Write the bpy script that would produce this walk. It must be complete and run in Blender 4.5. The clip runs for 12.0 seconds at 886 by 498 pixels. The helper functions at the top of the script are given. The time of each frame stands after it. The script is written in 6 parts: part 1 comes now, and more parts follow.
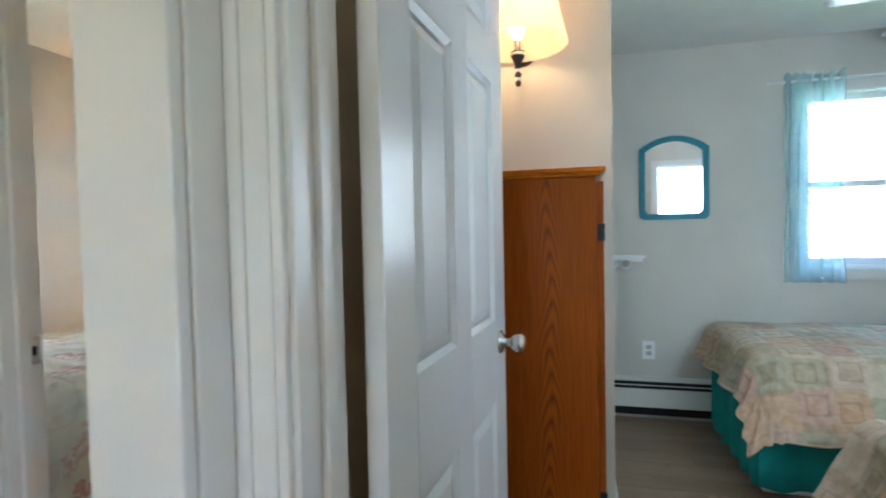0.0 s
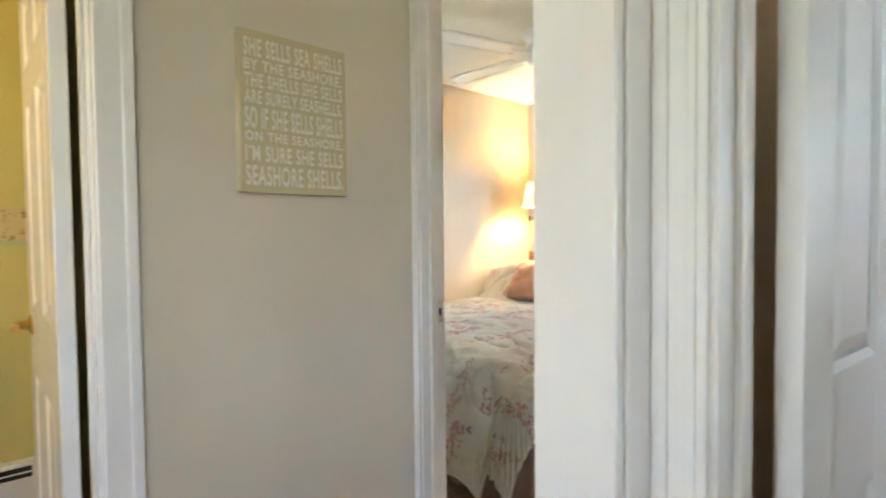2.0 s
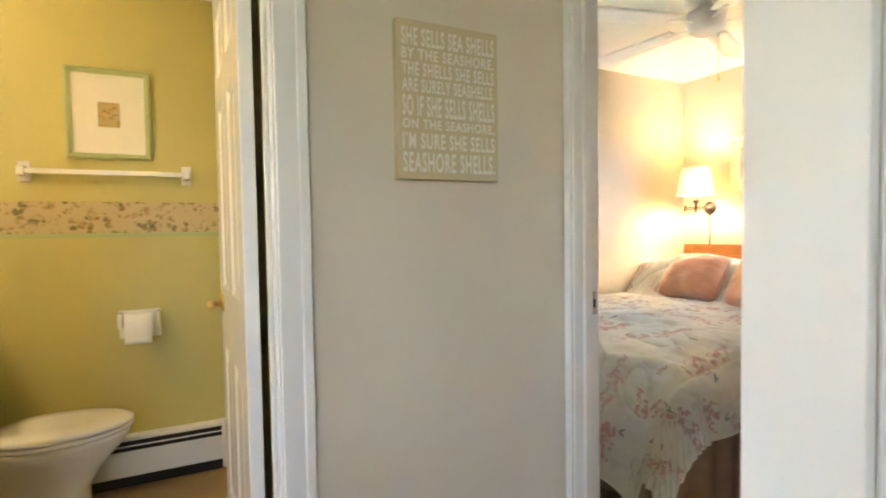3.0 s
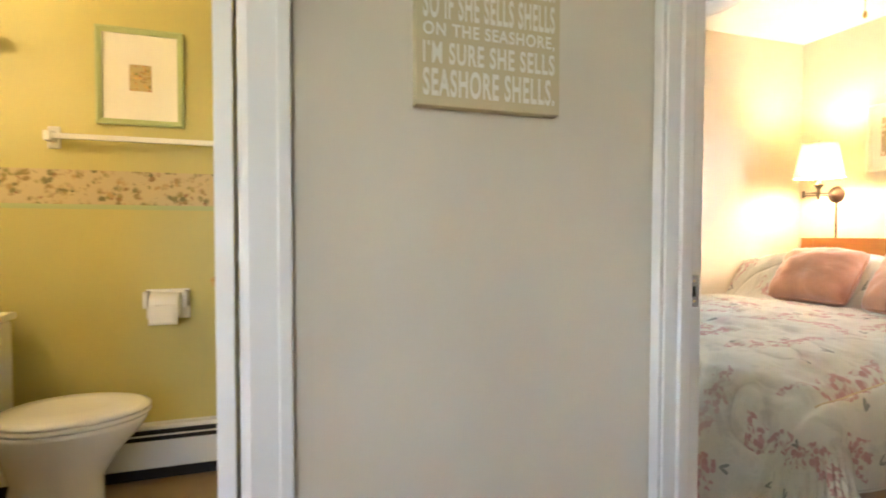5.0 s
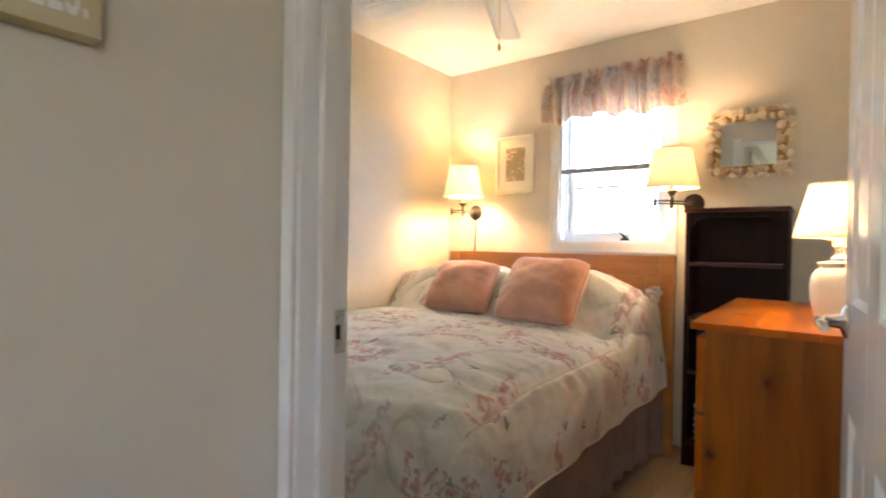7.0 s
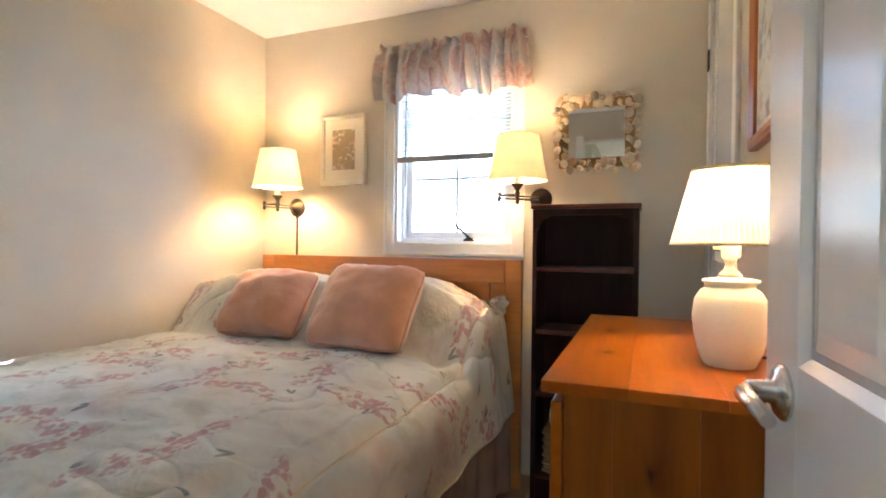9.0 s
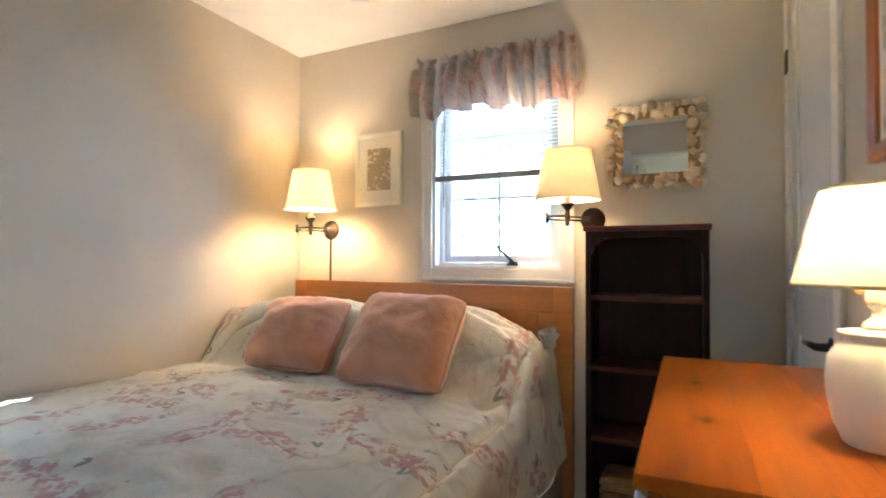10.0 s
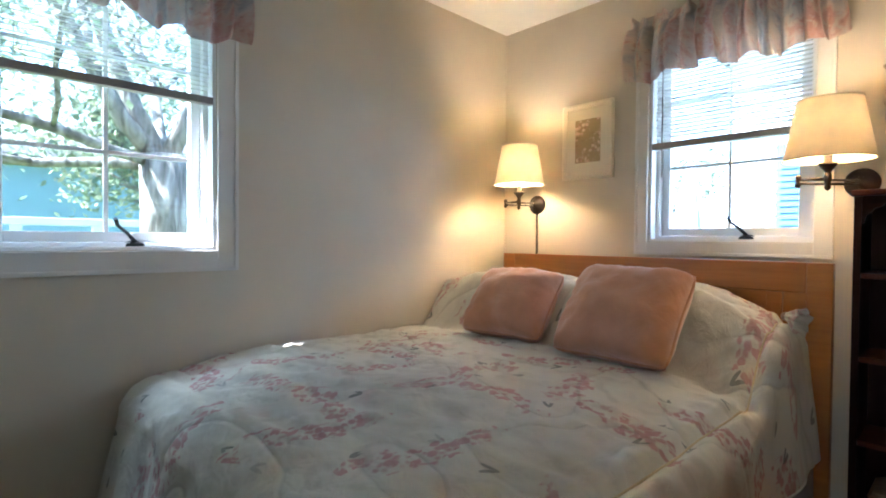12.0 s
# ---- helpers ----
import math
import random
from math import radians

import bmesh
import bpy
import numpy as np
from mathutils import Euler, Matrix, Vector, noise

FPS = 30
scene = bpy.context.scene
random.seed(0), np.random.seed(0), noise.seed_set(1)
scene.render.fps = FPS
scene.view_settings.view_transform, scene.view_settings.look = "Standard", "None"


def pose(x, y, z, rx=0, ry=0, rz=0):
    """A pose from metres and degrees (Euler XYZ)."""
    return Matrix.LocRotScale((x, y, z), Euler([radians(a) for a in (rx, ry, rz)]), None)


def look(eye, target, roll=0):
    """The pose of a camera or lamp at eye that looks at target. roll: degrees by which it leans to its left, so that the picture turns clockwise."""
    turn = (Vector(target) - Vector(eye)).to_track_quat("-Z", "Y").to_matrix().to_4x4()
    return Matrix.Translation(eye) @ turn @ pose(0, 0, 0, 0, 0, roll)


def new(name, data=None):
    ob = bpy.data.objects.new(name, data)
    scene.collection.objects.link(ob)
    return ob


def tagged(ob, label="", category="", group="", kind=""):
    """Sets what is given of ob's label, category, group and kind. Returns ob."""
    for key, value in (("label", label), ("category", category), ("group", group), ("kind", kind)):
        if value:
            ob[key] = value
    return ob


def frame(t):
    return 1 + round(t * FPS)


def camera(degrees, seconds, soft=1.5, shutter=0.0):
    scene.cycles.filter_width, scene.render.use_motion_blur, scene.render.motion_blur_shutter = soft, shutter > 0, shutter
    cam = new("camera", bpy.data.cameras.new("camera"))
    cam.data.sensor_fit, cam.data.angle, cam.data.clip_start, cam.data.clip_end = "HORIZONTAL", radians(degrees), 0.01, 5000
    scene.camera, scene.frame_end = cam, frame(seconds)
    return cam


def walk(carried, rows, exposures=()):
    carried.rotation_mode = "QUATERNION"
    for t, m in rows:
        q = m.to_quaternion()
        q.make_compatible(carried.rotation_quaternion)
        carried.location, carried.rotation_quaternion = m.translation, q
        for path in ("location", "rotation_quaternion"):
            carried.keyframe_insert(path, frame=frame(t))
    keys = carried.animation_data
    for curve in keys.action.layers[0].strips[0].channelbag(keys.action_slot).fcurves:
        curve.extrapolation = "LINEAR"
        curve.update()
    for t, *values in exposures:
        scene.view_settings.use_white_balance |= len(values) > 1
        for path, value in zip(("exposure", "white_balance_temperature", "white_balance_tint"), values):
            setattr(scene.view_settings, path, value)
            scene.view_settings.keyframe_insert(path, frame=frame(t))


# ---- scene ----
cam = camera(82.5, 12.0, 1.8, 0.4)
PATH = [
    (0, (0.149, 0.209, 1.211), (-0.358, 2.143, 1.144), -1.2),
    (0.5, (0.142, 0.164, 1.213), (-0.632, 2.007, 1.132), -0.8),
    (0.8, (0.134, 0.149, 1.207), (-0.803, 1.914, 1.125), -0.5),
    (1, (0.127, 0.134, 1.207), (-0.927, 1.832, 1.126), -0.6),
    (1.5, (0.101, 0.113, 1.202), (-1.202, 1.629, 1.127), -0.9),
    (2, (0.067, 0.087, 1.189), (-1.432, 1.41, 1.127), -0.6),
    (2.5, (0.031, 0.076, 1.177), (-1.637, 1.177, 1.118), -0.9),
    (3, (0.0, 0.068, 1.162), (-1.79, 0.957, 1.09), -0.9),
    (3.2, (-0.017, 0.073, 1.162), (-1.842, 0.885, 1.071), -1.0),
    (4.8, (-0.263, 0.272, 1.066), (-2.183, 0.827, 0.993), -0.1),
    (5, (-0.295, 0.303, 1.057), (-2.197, 0.918, 0.996), 0.1),
    (5.5, (-0.395, 0.391, 1.047), (-2.213, 1.224, 1.013), 0.5),
    (6, (-0.466, 0.47, 1.057), (-2.141, 1.562, 1.04), 0.3),
    (6.5, (-0.52, 0.548, 1.073), (-1.982, 1.913, 1.056), 0.7),
    (7, (-0.558, 0.631, 1.076), (-1.771, 2.221, 1.058), 1.0),
    (7.5, (-0.591, 0.709, 1.085), (-1.567, 2.455, 1.047), 1.2),
    (7.7, (-0.632, 0.766, 1.079), (-1.516, 2.56, 1.042), 1.4),
    (9.3, (-0.704, 1.272, 1.112), (-1.443, 3.13, 1.096), 0.6),
    (9.5, (-0.731, 1.299, 1.106), (-1.485, 3.152, 1.124), 0.7),
    (10, (-0.768, 1.366, 1.143), (-1.641, 3.165, 1.186), 0.3),
    (10.5, (-0.822, 1.379, 1.158), (-1.873, 3.08, 1.205), 0.6),
    (11, (-0.855, 1.36, 1.16), (-2.119, 2.909, 1.187), 0.4),
    (11.5, (-0.882, 1.314, 1.137), (-2.26, 2.763, 1.139), 0.5),
    (12, (-0.845, 1.29, 1.104), (-2.302, 2.66, 1.068), 0.5),
]
walk(cam, [(t, look(e, g, r)) for t, e, g, r in PATH],
     [(0, 4.25, 5700, 12), (0.6, 4.4, 5800, 12), (1.5, 4.65, 5950, 13), (3.2, 4.8, 6150, 15), (5.2, 4.95, 6150, 16), (6.0, 4.58, 6150, 18), (7.5, 4.25, 6050, 20), (9.4, 3.88, 5600, 17), (10.5, 3.58, 5350, 14), (12, 3.25, 5280, 12)])


# ---- world and large lights ----
world = bpy.data.worlds.new("sky_world")
scene.world = world
world.use_nodes = True
wn = world.node_tree
sky = wn.nodes.new("ShaderNodeTexSky")
sky.sky_type = "NISHITA"
sky.sun_disc = False
sky.sun_elevation = radians(48)
sky.sun_rotation = radians(200)
wbg = wn.nodes["Background"]
wbg.inputs["Strength"].default_value = 0.15
wn.links.new(sky.outputs[0], wbg.inputs["Color"])

sun_data = bpy.data.lights.new("sun", "SUN")
sun_data.energy = 5.0
sun_data.angle = radians(0.5)
sun_data.color = (1.0, 0.95, 0.88)
sun = new("sun", sun_data)
sun.matrix_world = look((-1.65, -6.0, 9.0), (0.2, 0.0, 0.0))


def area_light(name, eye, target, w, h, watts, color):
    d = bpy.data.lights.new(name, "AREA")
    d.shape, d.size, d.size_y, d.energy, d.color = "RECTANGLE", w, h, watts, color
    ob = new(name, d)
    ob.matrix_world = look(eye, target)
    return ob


def bulb_light(name, p, watts, color=(1.0, 0.73, 0.41), radius=0.034):
    d = bpy.data.lights.new(name, "POINT")
    d.energy, d.color, d.shadow_soft_size = watts, color, radius
    ob = new(name, d)
    ob.location = p
    return ob


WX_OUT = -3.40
# daylight in the unseen window behind the walker and in bedroom two's back window
area_light("living_window_light", (-0.95, -2.96, 1.5), (-0.95, 0, 1.35), 1.3, 1.05, 0.02, (0.95, 0.96, 1.0))
# added fill for the canvas wall, through an invented window out of view
area_light("side_fill_light", (2.40, -1.20, 1.5), (-1.2, 0.6, 1.2), 0.9, 0.9, 0.88, (1.0, 0.895, 0.78))
area_light("back_window_light", (1.35, 0.80, 1.45), (1.35, 3, 1.3), 0.62, 0.85, 1.15, (0.76, 0.94, 1.0))

# area lamps added outside bedroom one's west and north windows as extra sky fill
area_light("west_sky_fill", (WX_OUT, 1.63, 2.80), (-1.75, 1.95, 0.75), 0.9, 0.6, 5.2, (0.78, 0.92, 1.0))
area_light("north_sky_fill", (-0.98, 4.20, 1.45), (-2.2, 2.9, 1.2), 0.80, 1.0, 2.6, (0.78, 0.91, 1.0))

# ---- materials ----


def material(name, color=(0.8, 0.8, 0.8), rough=0.6, metal=0.0, spec=0.5):
    m = bpy.data.materials.new(name)
    m.use_nodes = True
    b = m.node_tree.nodes["Principled BSDF"]
    b.inputs["Base Color"].default_value = (*color, 1)
    b.inputs["Roughness"].default_value = rough
    b.inputs["Metallic"].default_value = metal
    b.inputs["Specular IOR Level"].default_value = spec
    return m


def bsdf(m):
    return m.node_tree.nodes["Principled BSDF"]


def node(m, kind, **kw):
    n = m.node_tree.nodes.new(kind)
    for k, v in kw.items():
        n.inputs[k.replace("_", " ")].default_value = v
    return n


def wire(m, a, b):
    m.node_tree.links.new(a, b)


def coords(m, scale=(1, 1, 1), uv=False, rot=(0, 0, 0)):
    tc = node(m, "ShaderNodeTexCoord")
    mp = node(m, "ShaderNodeMapping")
    mp.inputs["Scale"].default_value = scale
    mp.inputs["Rotation"].default_value = rot
    wire(m, tc.outputs["UV" if uv else "Object"], mp.inputs[0])
    return mp.outputs[0]


def noise_tex(m, vec, scale, detail=4.0, rough=0.55, distort=0.0):
    n = node(m, "ShaderNodeTexNoise", Scale=scale, Detail=detail, Roughness=rough, Distortion=distort)
    wire(m, vec, n.inputs["Vector"])
    return n


def ramp(m, fac, stops):
    r = node(m, "ShaderNodeValToRGB")
    e = r.color_ramp.elements
    while len(e) < len(stops):
        e.new(0.5)
    for el, (p, c) in zip(e, stops):
        el.position = p
        el.color = (*c, 1) if len(c) == 3 else c
    wire(m, fac, r.inputs[0])
    return r.outputs[0]


def mix(m, fac, a, b, mode="MIX"):
    n = node(m, "ShaderNodeMix")
    n.data_type = "RGBA"
    n.blend_type = mode
    for sock, v in ((n.inputs[0], fac), (n.inputs[6], a), (n.inputs[7], b)):
        if isinstance(v, (int, float)):
            sock.default_value = v
        elif isinstance(v, tuple):
            sock.default_value = (*v, 1)
        else:
            wire(m, v, sock)
    return n.outputs[2]


def bump(m, height, strength=0.2, dist=0.01):
    n = node(m, "ShaderNodeBump", Strength=strength, Distance=dist)
    wire(m, height, n.inputs["Height"])
    wire(m, n.outputs[0], bsdf(m).inputs["Normal"])


def painted(name, color, rough=0.6, grain=220.0, amount=0.06, vary=0.06, spec=0.4):
    """Rolled wall paint: fine stipple, faint cloudy unevenness."""
    m = material(name, color, rough, 0, spec)
    v = coords(m)
    big = noise_tex(m, v, 1.7, 3)
    fine = noise_tex(m, v, grain, 2)
    lo = tuple(c * (1 - vary) for c in color)
    hi = tuple(min(1, c * (1 + vary)) for c in color)
    wire(m, ramp(m, big.outputs[0], [(0.3, lo), (0.7, hi)]), bsdf(m).inputs["Base Color"])
    bump(m, fine.outputs[0], amount, 0.004)
    return m


def wood(name, dark, light, axis="z", scale=1.0, rough=0.35, knots=False, spec=0.5):
    """Straight-grained wood; the grain runs along axis."""
    m = material(name, light, rough, 0, spec)
    s = {"x": (1.2, 14, 14), "y": (14, 1.2, 14), "z": (14, 14, 1.2)}[axis]
    s = tuple(c * scale for c in s)
    v = coords(m, s)
    oi = node(m, "ShaderNodeObjectInfo")
    add = node(m, "ShaderNodeVectorMath")
    add.operation = "MULTIPLY_ADD"
    wire(m, oi.outputs["Random"], add.inputs[0])
    add.inputs[1].default_value = (37, 53, 71)
    wire(m, v, add.inputs[2])
    v = add.outputs[0]
    g = noise_tex(m, v, 1.0, 6, 0.6, 0.8)
    fine = noise_tex(m, v, 6.0, 3, 0.6)
    col = ramp(m, g.outputs[0], [(0.28, dark), (0.5, tuple((a + b) / 2 for a, b in zip(dark, light))), (0.68, light)])
    col = mix(m, 0.25, col, ramp(m, fine.outputs[0], [(0.35, dark), (0.65, light)]))
    if knots:
        vo = node(m, "ShaderNodeTexVoronoi", Scale=5.2)
        vo.voronoi_dimensions = "2D"
        sp = node(m, "ShaderNodeSeparateXYZ")
        wire(m, coords(m, {"x": (.6, 1, 1), "y": (1, .6, 1), "z": (1, 1, .6)}[axis]), sp.inputs[0])
        cb = node(m, "ShaderNodeCombineXYZ")
        wire(m, sp.outputs["X"], cb.inputs[0])
        wire(m, sp.outputs["Z" if axis == "z" else "Y"], cb.inputs[1])
        wob = noise_tex(m, cb.outputs[0], 40, 2)
        warp = node(m, "ShaderNodeVectorMath")
        warp.operation = "MULTIPLY_ADD"
        wire(m, wob.outputs["Color"], warp.inputs[0])
        warp.inputs[1].default_value = (0.028, 0.028, 0)
        wire(m, cb.outputs[0], warp.inputs[2])
        wire(m, warp.outputs[0], vo.inputs["Vector"])
        some = ramp(m, vo.outputs["Color"], [(0.42, (0, 0, 0)), (0.46, (1, 1, 1))])
        ring = ramp(m, vo.outputs["Distance"], [(0.022, (0.9, 0.9, 0.9)), (0.05, (0.42, 0.42, 0.42)), (0.10, (0.16, 0.16, 0.16)), (0.24, (0, 0, 0))])
        col = mix(m, mix(m, 1.0, ring, some, "MULTIPLY"), col, tuple(c * 0.25 for c in dark))
    tint = mix(m, 1.0, col, ramp(m, oi.outputs["Random"], [(0, (0.86, 0.86, 0.86)), (1, (1, 1, 1))]), "MULTIPLY")
    wire(m, tint, bsdf(m).inputs["Base Color"])
    bump(m, fine.outputs[0], 0.12, 0.002)
    return m


WALL = painted("taupe_wall_paint", (0.59, 0.537, 0.447), 0.62)
WALL2 = painted("grey_beige_wall_paint", (0.62, 0.59, 0.54), 0.62)
CREAM = painted("cream_bath_paint", (0.54, 0.475, 0.155), 0.5)
CEIL = painted("ceiling_paint", (0.82, 0.81, 0.78), 0.85, 90, 0.15)
TRIM = painted("white_trim_paint", (0.71, 0.70, 0.685), 0.32, 300, 0.02, 0.02, 0.5)
DOORW = painted("white_door_paint", (0.80, 0.81, 0.82), 0.22, 260, 0.03, 0.02, 0.5)
# near-black colour that paints the shade inside holes, slots and gaps
GAP_SHADOW = material("dark_gap_shadow", (0.015, 0.014, 0.013), 0.9)
BLACKM = material("black_metal", (0.02, 0.02, 0.022), 0.45, 0.6)
CHROME = material("brushed_nickel", (0.62, 0.60, 0.57), 0.25, 1.0)
BRONZE = material("aged_bronze", (0.07, 0.055, 0.045), 0.35, 0.85)
BRASS = material("brass", (0.62, 0.44, 0.17), 0.28, 1.0)
CERAMIC = material("white_ceramic", (0.82, 0.80, 0.74), 0.12)
VINYL = material("white_vinyl", (0.82, 0.83, 0.84), 0.35)
HEAT = painted("heater_enamel", (0.72, 0.71, 0.66), 0.4, 200, 0.02)
MIRROR = material("mirror_glass", (0.86, 0.88, 0.88), 0.02, 1.0)
TEAL = painted("teal_paint", (0.0, 0.18, 0.25), 0.45, 200, 0.03)
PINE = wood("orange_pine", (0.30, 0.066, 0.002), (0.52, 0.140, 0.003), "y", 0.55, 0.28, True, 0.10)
# upright grain, and darker than the top: the sides' shade is in the colour
PINE_SHADED = wood("orange_pine_upright_shaded", (0.16, 0.040, 0.001), (0.36, 0.105, 0.002), "z", 0.55, 0.42, True, 0.12)
HEADW = wood("honey_maple", (0.36, 0.12, 0.017), (0.54, 0.22, 0.038), "x", 0.6, 0.32)
# darkened below the shelf wood, to put the bookcase's inner shade into the colour
MAHOG_SHADED = wood("dark_mahogany_shaded", (0.014, 0.004, 0.002), (0.036, 0.010, 0.005), "z", 0.6, 0.5, False, 0.12)
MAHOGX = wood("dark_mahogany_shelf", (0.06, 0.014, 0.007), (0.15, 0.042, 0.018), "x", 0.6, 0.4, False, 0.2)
FRAMEW = wood("cherry_frame_wood", (0.32, 0.09, 0.018), (0.52, 0.18, 0.04), "z", 1.0, 0.3)
FLOOR1 = wood("tan_laminate", (0.27, 0.16, 0.075), (0.50, 0.33, 0.17), "y", 0.35, 0.4)
FLOOR2 = wood("grey_brown_laminate", (0.22, 0.140, 0.085), (0.37, 0.255, 0.165), "x", 0.35, 0.35)
SHELFW = wood("walnut_shelf", (0.12, 0.045, 0.015), (0.24, 0.09, 0.03), "x", 0.7, 0.35)


def oak_cathedral():
    m = material("red_oak", (0.4, 0.14, 0.04), 0.35, 0, 0.12)
    v = coords(m)
    sep = node(m, "ShaderNodeSeparateXYZ")
    wire(m, v, sep.inputs[0])

    def calc(op, x, y):
        n = node(m, "ShaderNodeMath")
        n.operation = op
        for s, val in zip(n.inputs, (x, y)):
            if isinstance(val, (int, float)):
                s.default_value = val
            else:
                wire(m, val, s)
        return n.outputs[0]

    wav = noise_tex(m, coords(m, (1, 1, 0.5)), 5.0, 2)
    dx = calc("ADD", calc("ADD", sep.outputs["X"], -0.07), calc("MULTIPLY", calc("ADD", wav.outputs[0], -0.5), 0.07))
    hyp = calc("SQRT", calc("ADD", calc("MULTIPLY", dx, dx), 0.0003), 0.0)
    f = calc("ADD", calc("MULTIPLY", sep.outputs["Z"], 26.0), calc("MULTIPLY", hyp, 170.0))
    f = calc("ADD", f, calc("MULTIPLY", sep.outputs["Y"], 60.0))
    fr = node(m, "ShaderNodeMath")
    fr.operation = "PINGPONG"
    wire(m, f, fr.inputs[0])
    fr.inputs[1].default_value = 1.0
    side = ramp(m, hyp, [(0.020, (1, 1, 1)), (0.045, (0.15, 0.15, 0.15))])
    pore = noise_tex(m, coords(m, (150, 150, 5)), 1.0, 4, 0.6)
    c = ramp(m, fr.outputs[0], [(0.0, (0.065, 0.012, 0.002)), (0.3, (0.22, 0.045, 0.003)), (1.0, (0.37, 0.078, 0.002))])
    c = mix(m, side, (0.25, 0.050, 0.002), c)
    c = mix(m, 0.35, c, ramp(m, pore.outputs[0], [(0.35, (0.12, 0.024, 0.002)), (0.6, (0.31, 0.072, 0.004))]))
    wire(m, c, bsdf(m).inputs["Base Color"])
    bump(m, pore.outputs[0], 0.12, 0.002)
    return m


OAK = oak_cathedral()


def cloth_floral(name, base, flower, flower2, leaf, scale=1.0, quilt=True, translucent=0.0):
    """Printed cotton: sprays of small blossoms, sparse leaf sprigs, meandering quilting lines."""
    m = material(name, base, 0.85, 0, 0.2)
    v = coords(m, (scale, scale, scale), uv=True)
    warp = noise_tex(m, v, 3.0, 3)
    wv = node(m, "ShaderNodeVectorMath")
    wv.operation = "MULTIPLY_ADD"
    wire(m, warp.outputs["Color"], wv.inputs[0])
    wv.inputs[1].default_value = (0.05, 0.05, 0.0)
    wire(m, v, wv.inputs[2])
    def calc(op, x, y=0.0):
        n = node(m, "ShaderNodeMath")
        n.operation = op
        for s, val in zip(n.inputs, (x, y)):
            if isinstance(val, (int, float)):
                s.default_value = val
            else:
                wire(m, val, s)
        return n.outputs[0]

    def scatter(density, swing, offset):
        """Sparse motifs: place within each cell, turned by chance; gives (along, across, chance)."""
        sh = node(m, "ShaderNodeMapping")
        sh.inputs["Location"].default_value = (offset, offset * 0.7, 0)
        wire(m, wv.outputs[0], sh.inputs[0])
        vo = node(m, "ShaderNodeTexVoronoi", Scale=density, Randomness=0.85)
        wire(m, sh.outputs[0], vo.inputs["Vector"])
        d = node(m, "ShaderNodeVectorMath")
        d.operation = "SUBTRACT"
        wire(m, sh.outputs[0], d.inputs[0])
        wire(m, vo.outputs["Position"], d.inputs[1])
        sp = node(m, "ShaderNodeSeparateColor")
        wire(m, vo.outputs["Color"], sp.inputs[0])
        rt = node(m, "ShaderNodeVectorRotate")
        rt.rotation_type = "Z_AXIS"
        wire(m, d.outputs[0], rt.inputs["Vector"])
        wire(m, calc("MULTIPLY", calc("ADD", sp.outputs[0], -0.62), swing), rt.inputs["Angle"])
        xyz = node(m, "ShaderNodeSeparateXYZ")
        wire(m, rt.outputs[0], xyz.inputs[0])
        return xyz.outputs["Y"], xyz.outputs["X"], sp.outputs[1]

    along, across, chance = scatter(3.5, 3.6, 0.3)
    bend = calc("ADD", across, calc("MULTIPLY", calc("MULTIPLY", along, along), 1.6))
    e = calc("ADD", calc("POWER", calc("DIVIDE", along, 0.185), 2.0), calc("POWER", calc("DIVIDE", bend, 0.046), 2.0))
    rag = noise_tex(m, wv.outputs[0], 24.0, 2)
    e = calc("ADD", e, calc("MULTIPLY", calc("ADD", rag.outputs[0], -0.5), 4.2))
    imask = ramp(m, e, [(0.62, (1, 1, 1)), (0.86, (0, 0, 0))])
    imask = mix(m, 1.0, imask, ramp(m, chance, [(0.10, (0, 0, 0)), (0.14, (1, 1, 1))]), "MULTIPLY")
    pet = node(m, "ShaderNodeTexVoronoi", Scale=54.0)
    wire(m, wv.outputs[0], pet.inputs["Vector"])
    pm = ramp(m, pet.outputs["Distance"], [(0.50, (1, 1, 1)), (0.75, (0, 0, 0))])
    pick = ramp(m, pet.outputs["Color"], [(0.22, (0, 0, 0)), (0.34, (1, 1, 1))])
    fm = mix(m, 1.0, mix(m, 1.0, imask, pm, "MULTIPLY"), pick, "MULTIPLY")
    fcol = mix(m, pet.outputs["Color"], flower, flower2)
    fcol = mix(m, ramp(m, chance, [(0.35, (0, 0, 0)), (0.9, (0.6, 0.6, 0.6))]), fcol, flower2)
    cloud = noise_tex(m, v, 4.0, 4)
    b = ramp(m, cloud.outputs[0], [(0.3, tuple(c * 0.90 for c in base)), (0.7, tuple(min(1, c * 1.08) for c in base))])
    blush = noise_tex(m, v, 5.5, 2)
    b = mix(m, ramp(m, blush.outputs[0], [(0.58, (0, 0, 0)), (0.75, (0.35, 0.35, 0.35))]), b, flower2)
    col = mix(m, mix(m, 0.72, (0, 0, 0), fm), b, fcol)
    la, lc, lch = scatter(6.2, 5.0, 3.7)
    vee = calc("ADD", calc("ABSOLUTE", lc), calc("MULTIPLY", la, -0.32))
    le = calc("ADD", calc("POWER", calc("DIVIDE", calc("ADD", la, -0.020), 0.019), 2.0), calc("POWER", calc("DIVIDE", vee, 0.0055), 2.0))
    lm = ramp(m, le, [(0.8, (1, 1, 1)), (1.0, (0, 0, 0))])
    lp = ramp(m, lch, [(0.72, (0, 0, 0)), (0.76, (1, 1, 1))])
    col = mix(m, mix(m, 0.7, (0, 0, 0), mix(m, 1.0, lm, lp, "MULTIPLY")), col, leaf)
    ghost = noise_tex(m, wv.outputs[0], 9.0, 3, 0.5, 1.0)
